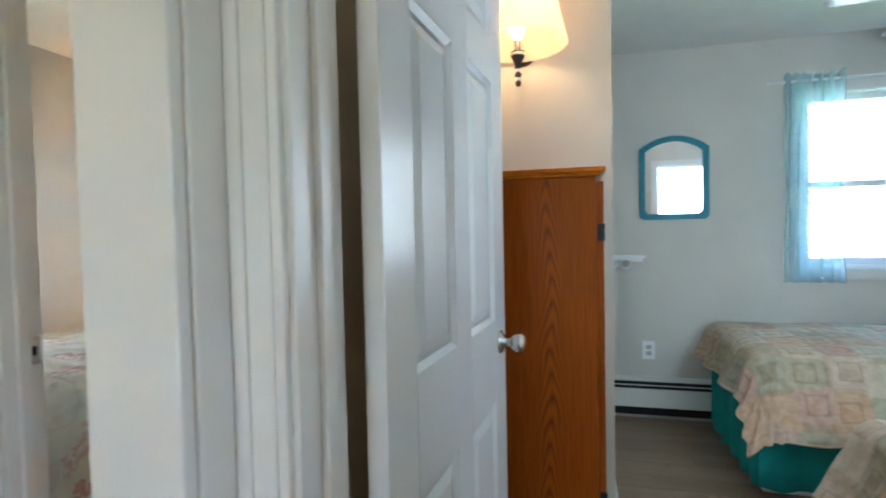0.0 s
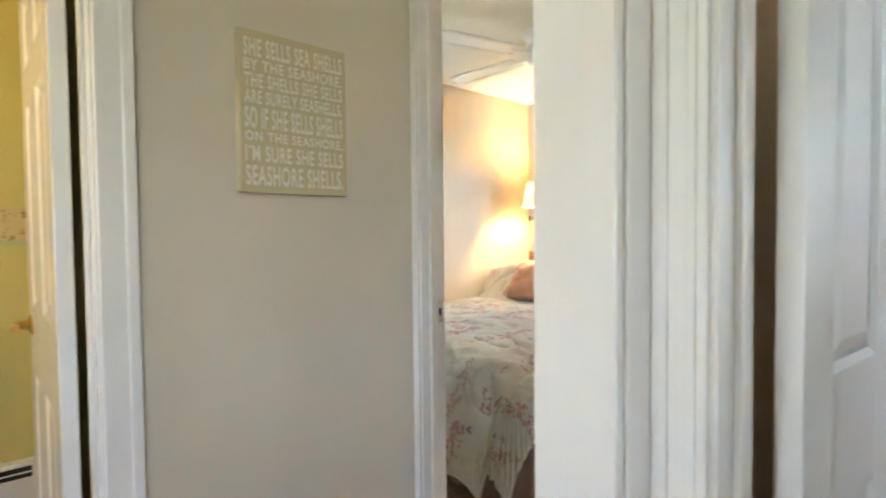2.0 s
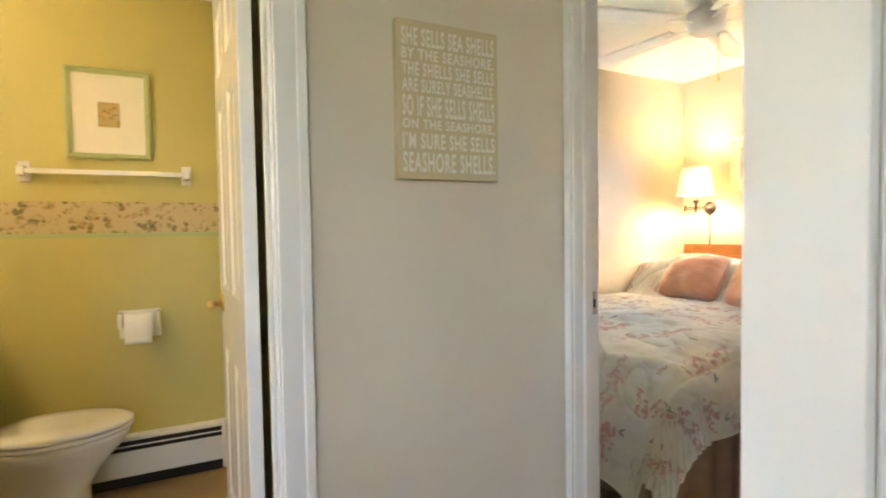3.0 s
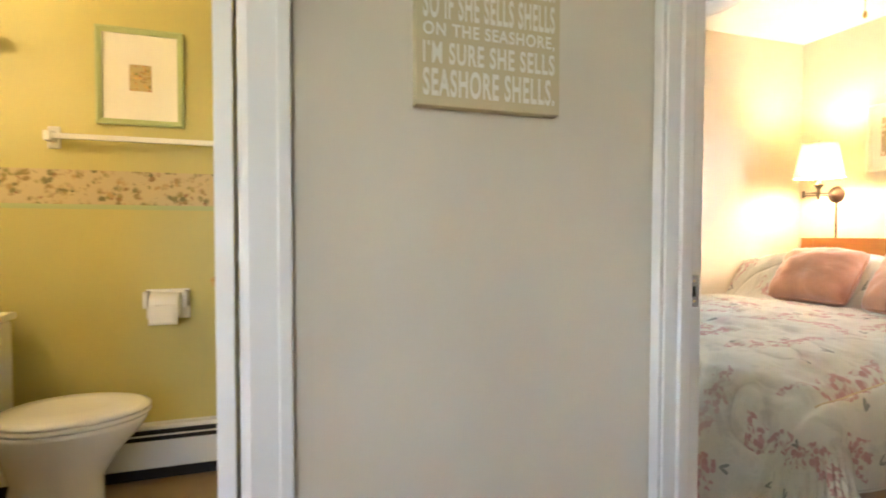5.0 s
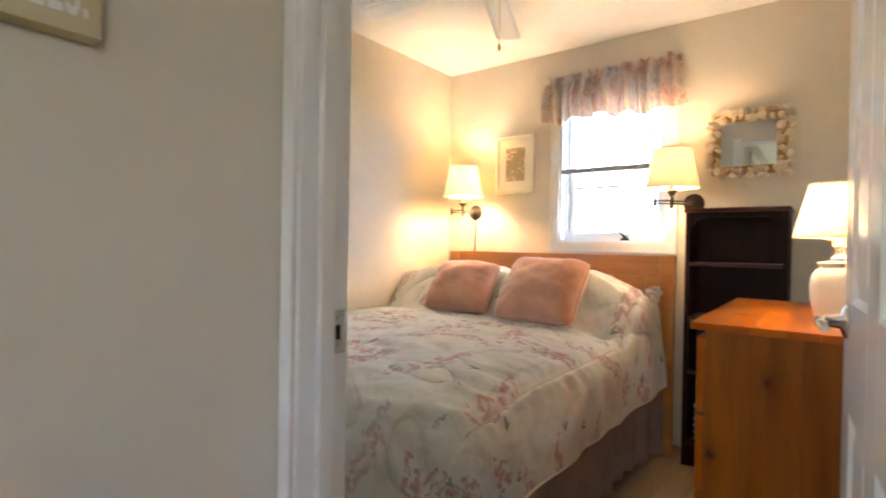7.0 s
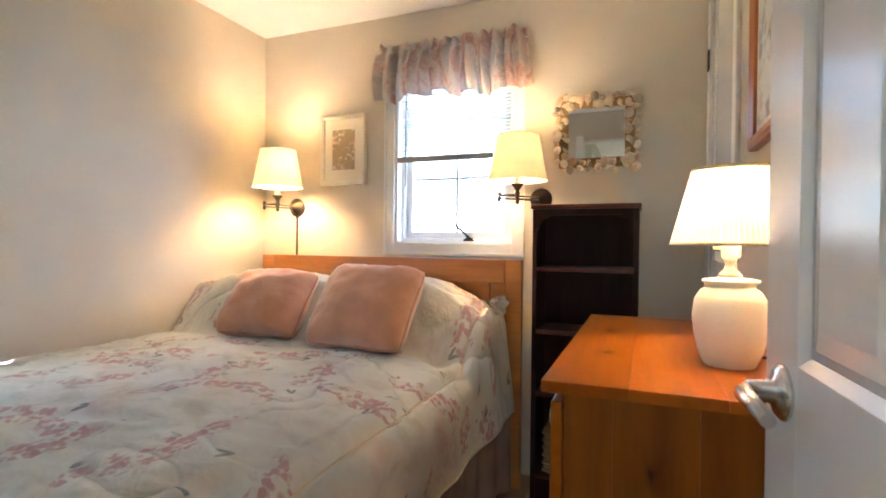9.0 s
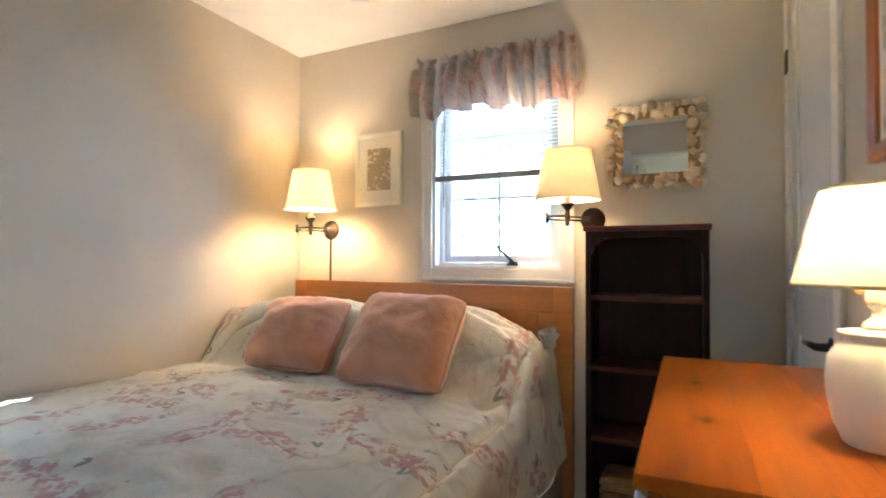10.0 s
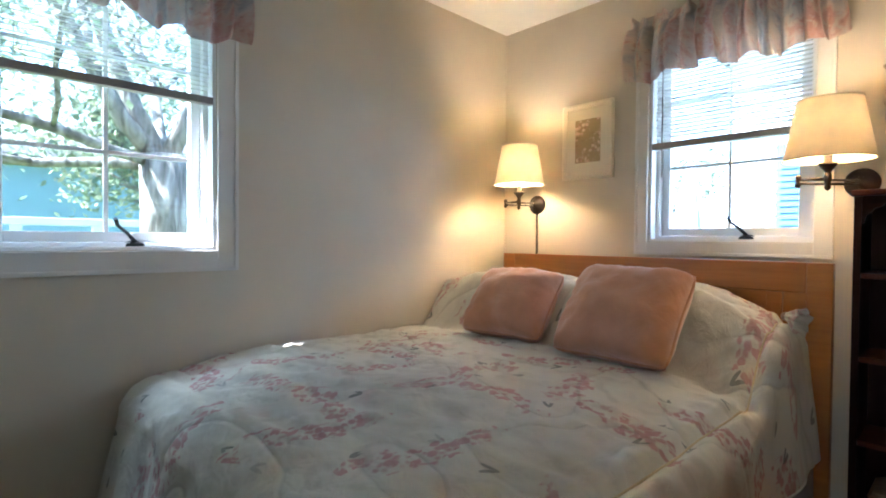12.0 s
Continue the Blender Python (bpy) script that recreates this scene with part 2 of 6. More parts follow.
    col = mix(m, ramp(m, ghost.outputs[0], [(0.53, (0, 0, 0)), (0.66, (0.5, 0.5, 0.5))]), col, tuple(0.72 * x for x in base))
    wire(m, col, bsdf(m).inputs["Base Color"])
    weave = noise_tex(m, v, 320, 2)
    if quilt:
        q = noise_tex(m, v, 2.2, 1, 0.4, 0.6)
        qq = node(m, "ShaderNodeMath")
        qq.operation = "MULTIPLY"
        wire(m, q.outputs[0], qq.inputs[0])
        qq.inputs[1].default_value = 5.5
        pp = node(m, "ShaderNodeMath")
        pp.operation = "PINGPONG"
        wire(m, qq.outputs[0], pp.inputs[0])
        pp.inputs[1].default_value = 0.5
        h = ramp(m, pp.outputs[0], [(0.0, (0, 0, 0)), (0.10, (0.5, 0.5, 0.5)), (0.30, (0.85, 0.85, 0.85)), (0.5, (1, 1, 1))])
        # darker line along the quilting: the shade of the crease, put into the colour
        crease_shade = ramp(m, pp.outputs[0], [(0.0, (0.22, 0.22, 0.22)), (0.020, (0.15, 0.15, 0.15)), (0.04, (0, 0, 0))])
        col = mix(m, crease_shade, col, tuple(0.50 * x for x in base))
        wire(m, col, bsdf(m).inputs["Base Color"])
        wr = noise_tex(m, v, 13, 7, 0.70, 1.9)
        h = mix(m, 0.5, h, wr.outputs["Color"])
        bump(m, h, 0.8, 0.024)
    else:
        bump(m, weave.outputs[0], 0.2, 0.002)
    if translucent:
        make_translucent(m, col, translucent)
    return m


def make_translucent(m, color, share, clear=0.0):
    nt = m.node_tree
    out = nt.nodes["Material Output"]
    tr = nt.nodes.new("ShaderNodeBsdfTranslucent")
    if isinstance(color, tuple):
        tr.inputs[0].default_value = (*color, 1)
    else:
        wire(m, color, tr.inputs[0])
    mx = nt.nodes.new("ShaderNodeMixShader")
    mx.inputs[0].default_value = share
    wire(m, bsdf(m).outputs[0], mx.inputs[1])
    wire(m, tr.outputs[0], mx.inputs[2])
    last = mx.outputs[0]
    if clear:
        tp = nt.nodes.new("ShaderNodeBsdfTransparent")
        m2 = nt.nodes.new("ShaderNodeMixShader")
        m2.inputs[0].default_value = clear
        wire(m, last, m2.inputs[1])
        wire(m, tp.outputs[0], m2.inputs[2])
        last = m2.outputs[0]
    wire(m, last, out.inputs[0])
    return m


SPREAD = cloth_floral("floral_bedspread_cotton", (0.65, 0.635, 0.56), (0.32, 0.085, 0.10), (0.52, 0.24, 0.25), (0.10, 0.12, 0.12))


def valance_cloth():
    """Washed floral cotton: soft upright patches of rose, cream and grey blue with small blossoms."""
    m = material("floral_valance_cotton", (0.55, 0.42, 0.38), 0.85, 0, 0.2)
    v = coords(m, (1, 0.45, 1), uv=True)
    big = noise_tex(m, v, 11.0, 3, 0.55, 1.2)
    c = ramp(m, big.outputs[0], [(0.30, (0.38, 0.38, 0.40)), (0.42, (0.53, 0.49, 0.47)), (0.50, (0.66, 0.55, 0.48)), (0.58, (0.60, 0.39, 0.33)), (0.70, (0.46, 0.27, 0.24))])
    fine = noise_tex(m, coords(m, uv=True), 46.0, 4, 0.6, 0.8)
    c = mix(m, ramp(m, fine.outputs[0], [(0.52, (0, 0, 0)), (0.64, (0.75, 0.75, 0.75))]), c, (0.62, 0.55, 0.50))
    c = mix(m, ramp(m, fine.outputs[0], [(0.33, (0.6, 0.6, 0.6)), (0.42, (0, 0, 0))]), c, (0.45, 0.24, 0.22))
    wire(m, c, bsdf(m).inputs["Base Color"])
    bump(m, fine.outputs[0], 0.25, 0.004)
    make_translucent(m, c, 0.3)
    return m


VALANCE = valance_cloth()


def plain_cloth(name, color, rough=0.9, grain=300, folds=0.0, translucent=0.0, clear=0.0, sheen=0.0):
    m = material(name, color, rough, 0, 0.2)
    v = coords(m)
    n = noise_tex(m, v, grain, 2)
    big = noise_tex(m, v, 9, 4)
    c = ramp(m, big.outputs[0], [(0.3, tuple(x * 0.86 for x in color)), (0.7, tuple(min(1, x * 1.1) for x in color))])
    wire(m, c, bsdf(m).inputs["Base Color"])
    if sheen:
        crush = noise_tex(m, v, 9, 4, 0.5, 0.6)
        bump(m, crush.outputs[0], 0.35, 0.03)
    else:
        bump(m, n.outputs[0], 0.2, 0.003)
    if sheen:
        bsdf(m).inputs["Sheen Weight"].default_value = sheen
    if translucent or clear:
        make_translucent(m, c, translucent, clear)
    return m


PINK = plain_cloth("dusty_pink_velour", (0.60, 0.295, 0.165), 0.9, 160, sheen=0.6)
SKIRT = plain_cloth("mauve_skirt_cotton", (0.34, 0.26, 0.22))
TEALSK = plain_cloth("teal_skirt_cotton", (0.02, 0.26, 0.24))
SHEER = plain_cloth("aqua_sheer", (0.46, 0.76, 0.84), translucent=0.65, clear=0.62)
SHADE = plain_cloth("lamp_shade_linen", (0.82, 0.66, 0.41), 0.9, 400, translucent=0.05)
SHADEW = plain_cloth("white_shade_linen", (0.84, 0.76, 0.60), 0.9, 400, translucent=0.6)
SHADET = plain_cloth("pleated_shade_linen", (0.86, 0.76, 0.56), 0.9, 400, translucent=0.20)
SHADETRIM = plain_cloth("shade_trim", (0.62, 0.52, 0.34))
PAPER = material("toilet_paper", (0.85, 0.84, 0.80), 0.95)
CANVAS = painted("canvas_tan", (0.50, 0.43, 0.27), 0.8, 500, 0.15, 0.05)
LETTER = painted("off_white_lettering", (0.68, 0.66, 0.60), 0.8, 400, 0.1, 0.04)
MAT = painted("cream_mat_board", (0.80, 0.76, 0.64), 0.8, 300, 0.05, 0.02)
GREENF = painted("sage_green_frame", (0.42, 0.47, 0.20), 0.5, 200, 0.05, 0.05)
WICKER = wood("wicker", (0.24, 0.13, 0.05), (0.46, 0.29, 0.13), "x", 3.0, 0.7)
RUG = plain_cloth("beige_woven_rug", (0.50, 0.40, 0.27), 0.95, 120)


def quilt_patch():
    m = material("patchwork_quilt_cotton", (0.5, 0.45, 0.38), 0.9, 0, 0.2)
    v = coords(m, (1, 1, 1), uv=True)
    vo = node(m, "ShaderNodeTexVoronoi", Scale=6.5, Randomness=0.35)
    vo.distance = "CHEBYCHEV"
    wire(m, v, vo.inputs["Vector"])
    pal = ramp(m, vo.outputs["Color"], [(0.1, (0.66, 0.58, 0.45)), (0.3, (0.66, 0.40, 0.24)), (0.45, (0.40, 0.42, 0.30)), (0.6, (0.72, 0.62, 0.50)), (0.8, (0.60, 0.36, 0.28))])
    ring = ramp(m, vo.outputs["Distance"], [(0.20, (1, 0.95, 0.88)), (0.25, (0.66, 0.62, 0.54)), (0.31, (1, 1, 1)), (0.44, (1, 1, 1)), (0.5, (0.85, 0.80, 0.72))])
    col = mix(m, 1.0, pal, ring, "MULTIPLY")
    n = noise_tex(m, v, 26, 4)
    col = mix(m, 0.35, col, ramp(m, n.outputs[0], [(0.35, (0.26, 0.21, 0.14)), (0.65, (0.62, 0.54, 0.43))]))
    wire(m, col, bsdf(m).inputs["Base Color"])
    big = noise_tex(m, v, 7, 4)
    bump(m, big.outputs[0], 0.8, 0.03)
    return m


QUILT = quilt_patch()


def blotch(name, base, cols, scale, uv=False):
    """A small printed picture or wallpaper: blotches of several colours on a ground."""
    m = material(name, base, 0.7)
    v = coords(m, uv=uv)
    w = noise_tex(m, v, scale, 4, 0.6)
    vo = node(m, "ShaderNodeTexVoronoi", Scale=scale * 2.2)
    add = node(m, "ShaderNodeVectorMath")
    add.operation = "MULTIPLY_ADD"
    wire(m, w.outputs["Color"], add.inputs[0])
    add.inputs[1].default_value = (0.03, 0.03, 0.03)
    wire(m, v, add.inputs[2])
    wire(m, add.outputs[0], vo.inputs["Vector"])
    n = len(cols)
    pal = ramp(m, vo.outputs["Color"], [((i + 0.5) / n, c) for i, c in enumerate(cols)])
    mask = ramp(m, w.outputs[0], [(0.46, (0, 0, 0)), (0.56, (1, 1, 1))])
    spot = ramp(m, vo.outputs["Distance"], [(0.45, (1, 1, 1)), (0.6, (0, 0, 0))])
    wire(m, mix(m, mix(m, 1.0, mask, spot, "MULTIPLY"), base, pal), bsdf(m).inputs["Base Color"])
    return m


BORDER = blotch("floral_wall_border", (0.54, 0.43, 0.22), [(0.26, 0.11, 0.05), (0.30, 0.25, 0.08), (0.16, 0.15, 0.06), (0.44, 0.29, 0.11)], 18)
PRINT1 = blotch("still_life_print", (0.42, 0.33, 0.20), [(0.70, 0.50, 0.40), (0.78, 0.68, 0.55), (0.30, 0.20, 0.12), (0.55, 0.35, 0.28)], 26)
PRINT2 = blotch("botanical_print", (0.46, 0.36, 0.14), [(0.40, 0.05, 0.03), (0.18, 0.20, 0.05), (0.70, 0.40, 0.10), (0.30, 0.14, 0.05)], 40)
PRINT3 = blotch("shore_grass_print", (0.66, 0.64, 0.58), [(0.30, 0.30, 0.27), (0.45, 0.43, 0.38), (0.55, 0.42, 0.38)], 11)


def shell_mat():
    m = material("sea_shell", (0.6, 0.5, 0.35), 0.4)
    oi = node(m, "ShaderNodeObjectInfo")
    c = ramp(m, oi.outputs["Random"], [(0.0, (0.80, 0.68, 0.48)), (0.25, (0.66, 0.42, 0.20)), (0.4, (0.82, 0.74, 0.60)), (0.55, (0.52, 0.30, 0.14)), (0.7, (0.76, 0.60, 0.38)), (0.84, (0.05, 0.045, 0.045)), (0.9, (0.78, 0.64, 0.50))])
    n = noise_tex(m, coords(m), 120, 4)
    c = mix(m, 0.3, c, ramp(m, n.outputs[0], [(0.35, (0.25, 0.15, 0.08)), (0.65, (0.85, 0.75, 0.6))]))
    wire(m, c, bsdf(m).inputs["Base Color"])
    bump(m, n.outputs[0], 0.3, 0.003)
    return m


SHELL = shell_mat()


def glass_mat():
    m = bpy.data.materials.new("window_glass")
    m.use_nodes = True
    nt = m.node_tree
    out = nt.nodes["Material Output"]
    gl = nt.nodes.new("ShaderNodeBsdfGlossy")
    gl.inputs["Roughness"].default_value = 0.02
    tp = nt.nodes.new("ShaderNodeBsdfTransparent")
    tp.inputs[0].default_value = (0.93, 0.96, 0.95, 1)
    mx = nt.nodes.new("ShaderNodeMixShader")
    mx.inputs[0].default_value = 0.05
    nt.links.new(tp.outputs[0], mx.inputs[1])
    nt.links.new(gl.outputs[0], mx.inputs[2])
    nt.links.new(mx.outputs[0], out.inputs[0])
    return m


GLASS = glass_mat()
CLEAR = material("clear_glass_neck", (0.85, 0.83, 0.78), 0.08)
bsdf(CLEAR).inputs["Transmission Weight"].default_value = 0.7
JAR = painted("cream_ceramic_jar", (0.80, 0.73, 0.58), 0.35, 150, 0.08, 0.03)
BULB = material("bulb_glass", (0.9, 0.85, 0.7), 0.3)
bsdf(BULB).inputs["Emission Color"].default_value = (1.0, 0.75, 0.42, 1)
bsdf(BULB).inputs["Emission Strength"].default_value = 3.0
SLAT = plain_cloth("white_blind_slat", (0.80, 0.80, 0.78), 0.5, 200, translucent=0.35)
RAILM = painted("blind_rail", (0.32, 0.29, 0.27), 0.5)
SIDING = painted("blue_siding_paint", (0.25, 0.37, 0.43), 0.7, 60, 0.1)
SIDINGW = painted("white_siding_paint", (0.62, 0.64, 0.66), 0.7, 60, 0.1)
SHUTTER = painted("blue_shutter_paint", (0.10, 0.19, 0.29), 0.6)
ROOF = painted("grey_shingle", (0.14, 0.13, 0.13), 0.9, 30, 0.4)
BARK = material("grey_bark", (0.12, 0.11, 0.09), 0.95, 0, 0.2)
bark_noise = noise_tex(BARK, coords(BARK, (16, 16, 3.5)), 1.0, 5, 0.65, 0.6)
wire(BARK, ramp(BARK, bark_noise.outputs[0], [(0.36, (0.07, 0.064, 0.056)), (0.5, (0.21, 0.195, 0.17)), (0.66, (0.36, 0.345, 0.31))]), bsdf(BARK).inputs["Base Color"])
bump(BARK, bark_noise.outputs[0], 1.0, 0.03)
LEAF = material("leaf_green", (0.10, 0.17, 0.045), 0.6)
GRASS = painted("lawn", (0.07, 0.12, 0.03), 0.95, 60, 0.6, 0.3)
UMB = plain_cloth("pale_umbrella_cloth", (0.50, 0.52, 0.62))


def leaf_colors():
    g = node(LEAF, "ShaderNodeNewGeometry")
    c = ramp(LEAF, g.outputs["Random Per Island"], [(0.0, (0.13, 0.18, 0.12)), (0.6, (0.24, 0.29, 0.19)), (0.85, (0.34, 0.38, 0.24)), (1.0, (0.46, 0.40, 0.22))])
    wire(LEAF, c, bsdf(LEAF).inputs["Base Color"])
    make_translucent(LEAF, c, 0.45)


leaf_colors()

# ---- building helpers ----


def slab(bm, x0, x1, y0, y1, z0, z1, bevel=0.0):
    r = bmesh.ops.create_cube(bm, size=1, matrix=Matrix.LocRotScale(((x0 + x1) / 2, (y0 + y1) / 2, (z0 + z1) / 2), None, (abs(x1 - x0), abs(y1 - y0), abs(z1 - z0))))
    if bevel:
        es = list({e for v in r["verts"] for e in v.link_edges})
        bmesh.ops.bevel(bm, geom=es, offset=bevel, segments=2, affect="EDGES", profile=0.6)
    return bm


def boxes(*dims, bevel=0.0):
    bm = bmesh.new()
    for d in dims:
        slab(bm, *d, bevel=bevel)
    return bm


def lathe(profile, seg=32, bm=None, m=None):
    """Turn (radius, height) pairs round the z axis."""
    bm = bm or bmesh.new()
    m = m or Matrix()
    rings = []
    for r, z in profile:
        if r < 1e-5:
            rings.append([bm.verts.new(m @ Vector((0, 0, z)))])
        else:
            rings.append([bm.verts.new(m @ Vector((r * math.cos(2 * math.pi * i / seg), r * math.sin(2 * math.pi * i / seg), z))) for i in range(seg)])
    for a, b in zip(rings, rings[1:]):
        for i in range(seg):
            j = (i + 1) % seg
            q = [a[i % len(a)], a[j % len(a)], b[j % len(b)], b[i % len(b)]]
            u = []
            for v in q:
                if v not in u:
                    u.append(v)
            if len(u) > 2:
                bm.faces.new(u)
    for f in bm.faces:
        f.smooth = True
    return bm


def tube(pts, r, seg=10, bm=None):
    """A round bar along points; r is one radius or one for each point."""
    bm = bm or bmesh.new()
    pts = [Vector(p) for p in pts]
    rs = r if isinstance(r, (list, tuple)) else [r] * len(pts)
    rings = []
    for i, p in enumerate(pts):
        d = (pts[min(i + 1, len(pts) - 1)] - pts[max(i - 1, 0)]).normalized()
        s = d.cross(Vector((0, 0, 1)))
        if s.length < 0.05:
            s = d.cross(Vector((1, 0, 0)))
        s.normalize()
        u = s.cross(d)
        rings.append([bm.verts.new(p + rs[i] * (math.cos(2 * math.pi * k / seg) * s + math.sin(2 * math.pi * k / seg) * u)) for k in range(seg)])
    for a, b in zip(rings, rings[1:]):
        for k in range(seg):
            f = bm.faces.new([a[k], a[(k + 1) % seg], b[(k + 1) % seg], b[k]])
            f.smooth = True
    bm.faces.new(rings[0])
    bm.faces.new(rings[-1])
    return bm


def sheet(fn, nu, nv, uvfn=None, thick=0.0):
    """A surface fn(u, v) over the unit square, with its own flat coordinates."""
    bm = bmesh.new()
    uvl = bm.loops.layers.uv.new("UVMap")
    vs = [[bm.verts.new(fn(i / nu, j / nv)) for j in range(nv + 1)] for i in range(nu + 1)]
    for i in range(nu):
        for j in range(nv):
            f = bm.faces.new([vs[i][j], vs[i + 1][j], vs[i + 1][j + 1], vs[i][j + 1]])
            f.smooth = True
            for lp, (a, b) in zip(f.loops, ((i, j), (i + 1, j), (i + 1, j + 1), (i, j + 1))):
                lp[uvl].uv = uvfn(a / nu, b / nv) if uvfn else (a / nu, b / nv)
    bmesh.ops.recalc_face_normals(bm, faces=bm.faces)
    if thick:
        bmesh.ops.solidify(bm, geom=bm.faces[:], thickness=thick)
    return bm


def link(name, bm, mat):
    bmesh.ops.recalc_face_normals(bm, faces=bm.faces)
    me = bpy.data.meshes.new(name)
    bm.to_mesh(me)
    bm.free()
    me.materials.append(mat)
    return new(name, me)


def part(name, bm, mat, parent, label=""):
    ob = link(name, bm, mat)
    ob.parent = parent
    if label:
        ob["label"] = label
    return ob


def piece(name, mesh, parent, m):
    ob = new(name, mesh)
    ob.parent = parent
    ob.matrix_basis = m
    return ob


def thing(name, label, category, at=(0, 0, 0), group="", rz=0):
    ob = new(name)
    ob.empty_display_size = 0.1
    ob.matrix_world = pose(*at, 0, 0, rz)
    return tagged(ob, label, category, group)


def structure(name, bm, mat, label=""):
    return tagged(link(name, bm, mat), label, kind="structure")


# ---- plan ----
WX, NY, H = -2.773, 3.60, 2.303        # bedroom one: west wall, north wall, ceiling
SY0, SY1 = 1.12, 1.209                 # wall with bedroom one's door
RX = -0.43                             # bedroom one's east wall
AX = -1.24                             # hall wall with the lettered canvas
JL, JR = -1.207, -0.44                 # jambs of bedroom one's door
BX = -2.755                            # bathroom's far wall
DY = 0.735                             # hall face of bedroom two's door wall
N2 = 3.62
DOOR_H = 2.03

# floors
ground_z = -0.55
floor = structure("floor", boxes((-2.98, 3.6, -3.1, 3.75, -0.12, -0.014)), FLOOR1, "tan wood laminate floor")
floor_bath = structure("floor_bathroom", boxes((BX, AX - 0.1, -1.3, 0.26, -0.014, -0.004)), painted("tan_vinyl_floor", (0.40, 0.27, 0.13), 0.4, 40, 0.1, 0.2), "tan vinyl bathroom floor")
floor_hall = structure("floor_hall", boxes((AX - 0.1, 0.75, -3.0, 1.2, -0.014, -0.003), (0.75, 2.45, -3.0, 0.10, -0.014, -0.003)), FLOOR1, "tan wood laminate hall floor")
ceiling = structure("ceiling", boxes((-2.98, 3.6, -3.1, 3.85, H, H + 0.12)), CEIL, "flat white painted ceiling")

# window openings: bedroom one west (y range), north (x range); bedroom two north
WW = (1.30, 1.955, 1.06, 2.06)
NW = (-1.906, -1.273, 1.105, 2.06)
NW2 = (1.44, 2.45, 0.95, 1.98)
LW = (-1.55, -0.40, 0.98, 2.02)
SW2 = (1.05, 1.65, 1.02, 1.90)

structure("wall_west", boxes(
    (WX - 0.16, WX, 0.3, WW[0], 0, H), (WX - 0.16, WX, WW[1], NY + 0.16, 0, H),
    (WX - 0.16, WX, WW[0], WW[1], 0, WW[2]), (WX - 0.16, WX, WW[0], WW[1], WW[3], H)), WALL, "taupe painted bedroom wall with a window")
structure("wall_north", boxes(
    (WX, NW[0], NY, NY + 0.16, 0, H), (NW[1], RX + 0.1, NY, NY + 0.16, 0, H),
    (NW[0], NW[1], NY, NY + 0.16, 0, NW[2]), (NW[0], NW[1], NY, NY + 0.16, NW[3], H)), WALL, "taupe painted bedroom wall behind the bed")
structure("wall_south_bedroom", boxes(
    (WX, JL - 0.02, SY0, SY1, 0, H), (JR + 0.02, RX + 0.05, SY0, SY1, 0, H), (JL - 0.02, JR + 0.02, SY0, SY1, DOOR_H + 0.02, H)), WALL, "taupe painted wall round the bedroom door")
structure("wall_east_bedroom", boxes(
    (RX, RX + 0.10, SY1, 2.93, 0, H), (RX, RX + 0.10, 3.52, NY, 0, H), (RX, RX + 0.10, 2.93, 3.52, 2.19, H)), WALL, "taupe painted wall behind the dresser")
# hall: canvas wall, with the bathroom opening
BJ0, BJ1 = -0.50, 0.243
structure("wall_hall_west", boxes(
    (AX - 0.115, AX, BJ1 + 0.02, SY0, 0, H), (AX - 0.115, AX, -3.0, BJ0 - 0.02, 0, H), (AX - 0.115, AX, BJ0 - 0.02, BJ1 + 0.02, DOOR_H + 0.02, H)), WALL, "taupe painted hall wall")
structure("wall_hall_stub", boxes((-0.37, -0.25, 0.66, SY0, 0, H)), WALL, "short taupe partition beside the bedroom door")
structure("wall_bedroom_two_door", boxes(
    (-0.25, -0.190, DY + 0.001, 0.86, 0, H), (0.62, 1.05, DY + 0.001, 0.86, 0, H), (-0.190, 0.62, DY + 0.001, 0.86, DOOR_H + 0.02, H),
    (1.65, 3.5, DY + 0.001, 0.86, 0, H), (1.05, 1.65, DY + 0.001, 0.86, 0, SW2[2]), (1.05, 1.65, DY + 0.001, 0.86, SW2[3], H)), WALL2, "grey beige wall with the second bedroom's door")
structure("wall_hall_east", boxes((0.75, 0.87, 0.10, DY, 0, H)), WALL, "plain taupe hall wall")
# unseen wing, added so that the side fill lamp stands farther east
structure("wall_added_wing_north", boxes((0.87, 2.57, 0.10, 0.22, 0, H)), WALL, "plain taupe wall of the added wing")
structure("wall_added_wing_east", boxes((2.45, 2.57, -3.0, -1.70, 0, H), (2.45, 2.57, -0.70, 0.10, 0, H), (2.45, 2.57, -1.70, -0.70, 0, 1.0), (2.45, 2.57, -1.70, -0.70, 2.02, H)), WALL, "plain taupe wall of the added wing with a window")
structure("wall_hall_south", boxes(
    (AX, LW[0] + 0.35, -3.12, -3.0, 0, H), (LW[1], 2.57, -3.12, -3.0, 0, H), (LW[0] + 0.35, LW[1], -3.12, -3.0, 0, LW[2]), (LW[0] + 0.35, LW[1], -3.12, -3.0, LW[3], H)), WALL, "plain taupe wall with a window")
# bathroom shell
structure("wall_bath_west", boxes((BX - 0.12, BX, -1.42, 0.36, 0, H)), CREAM, "cream painted bathroom wall")
structure("wall_bath_north", boxes((BX, AX - 0.116, 0.248, 0.36, 0, H)), CREAM, "cream painted bathroom wall")
structure("wall_bath_south", boxes((BX, AX - 0.115, -1.42, -1.3, 0, H)), CREAM, "cream painted bathroom wall")
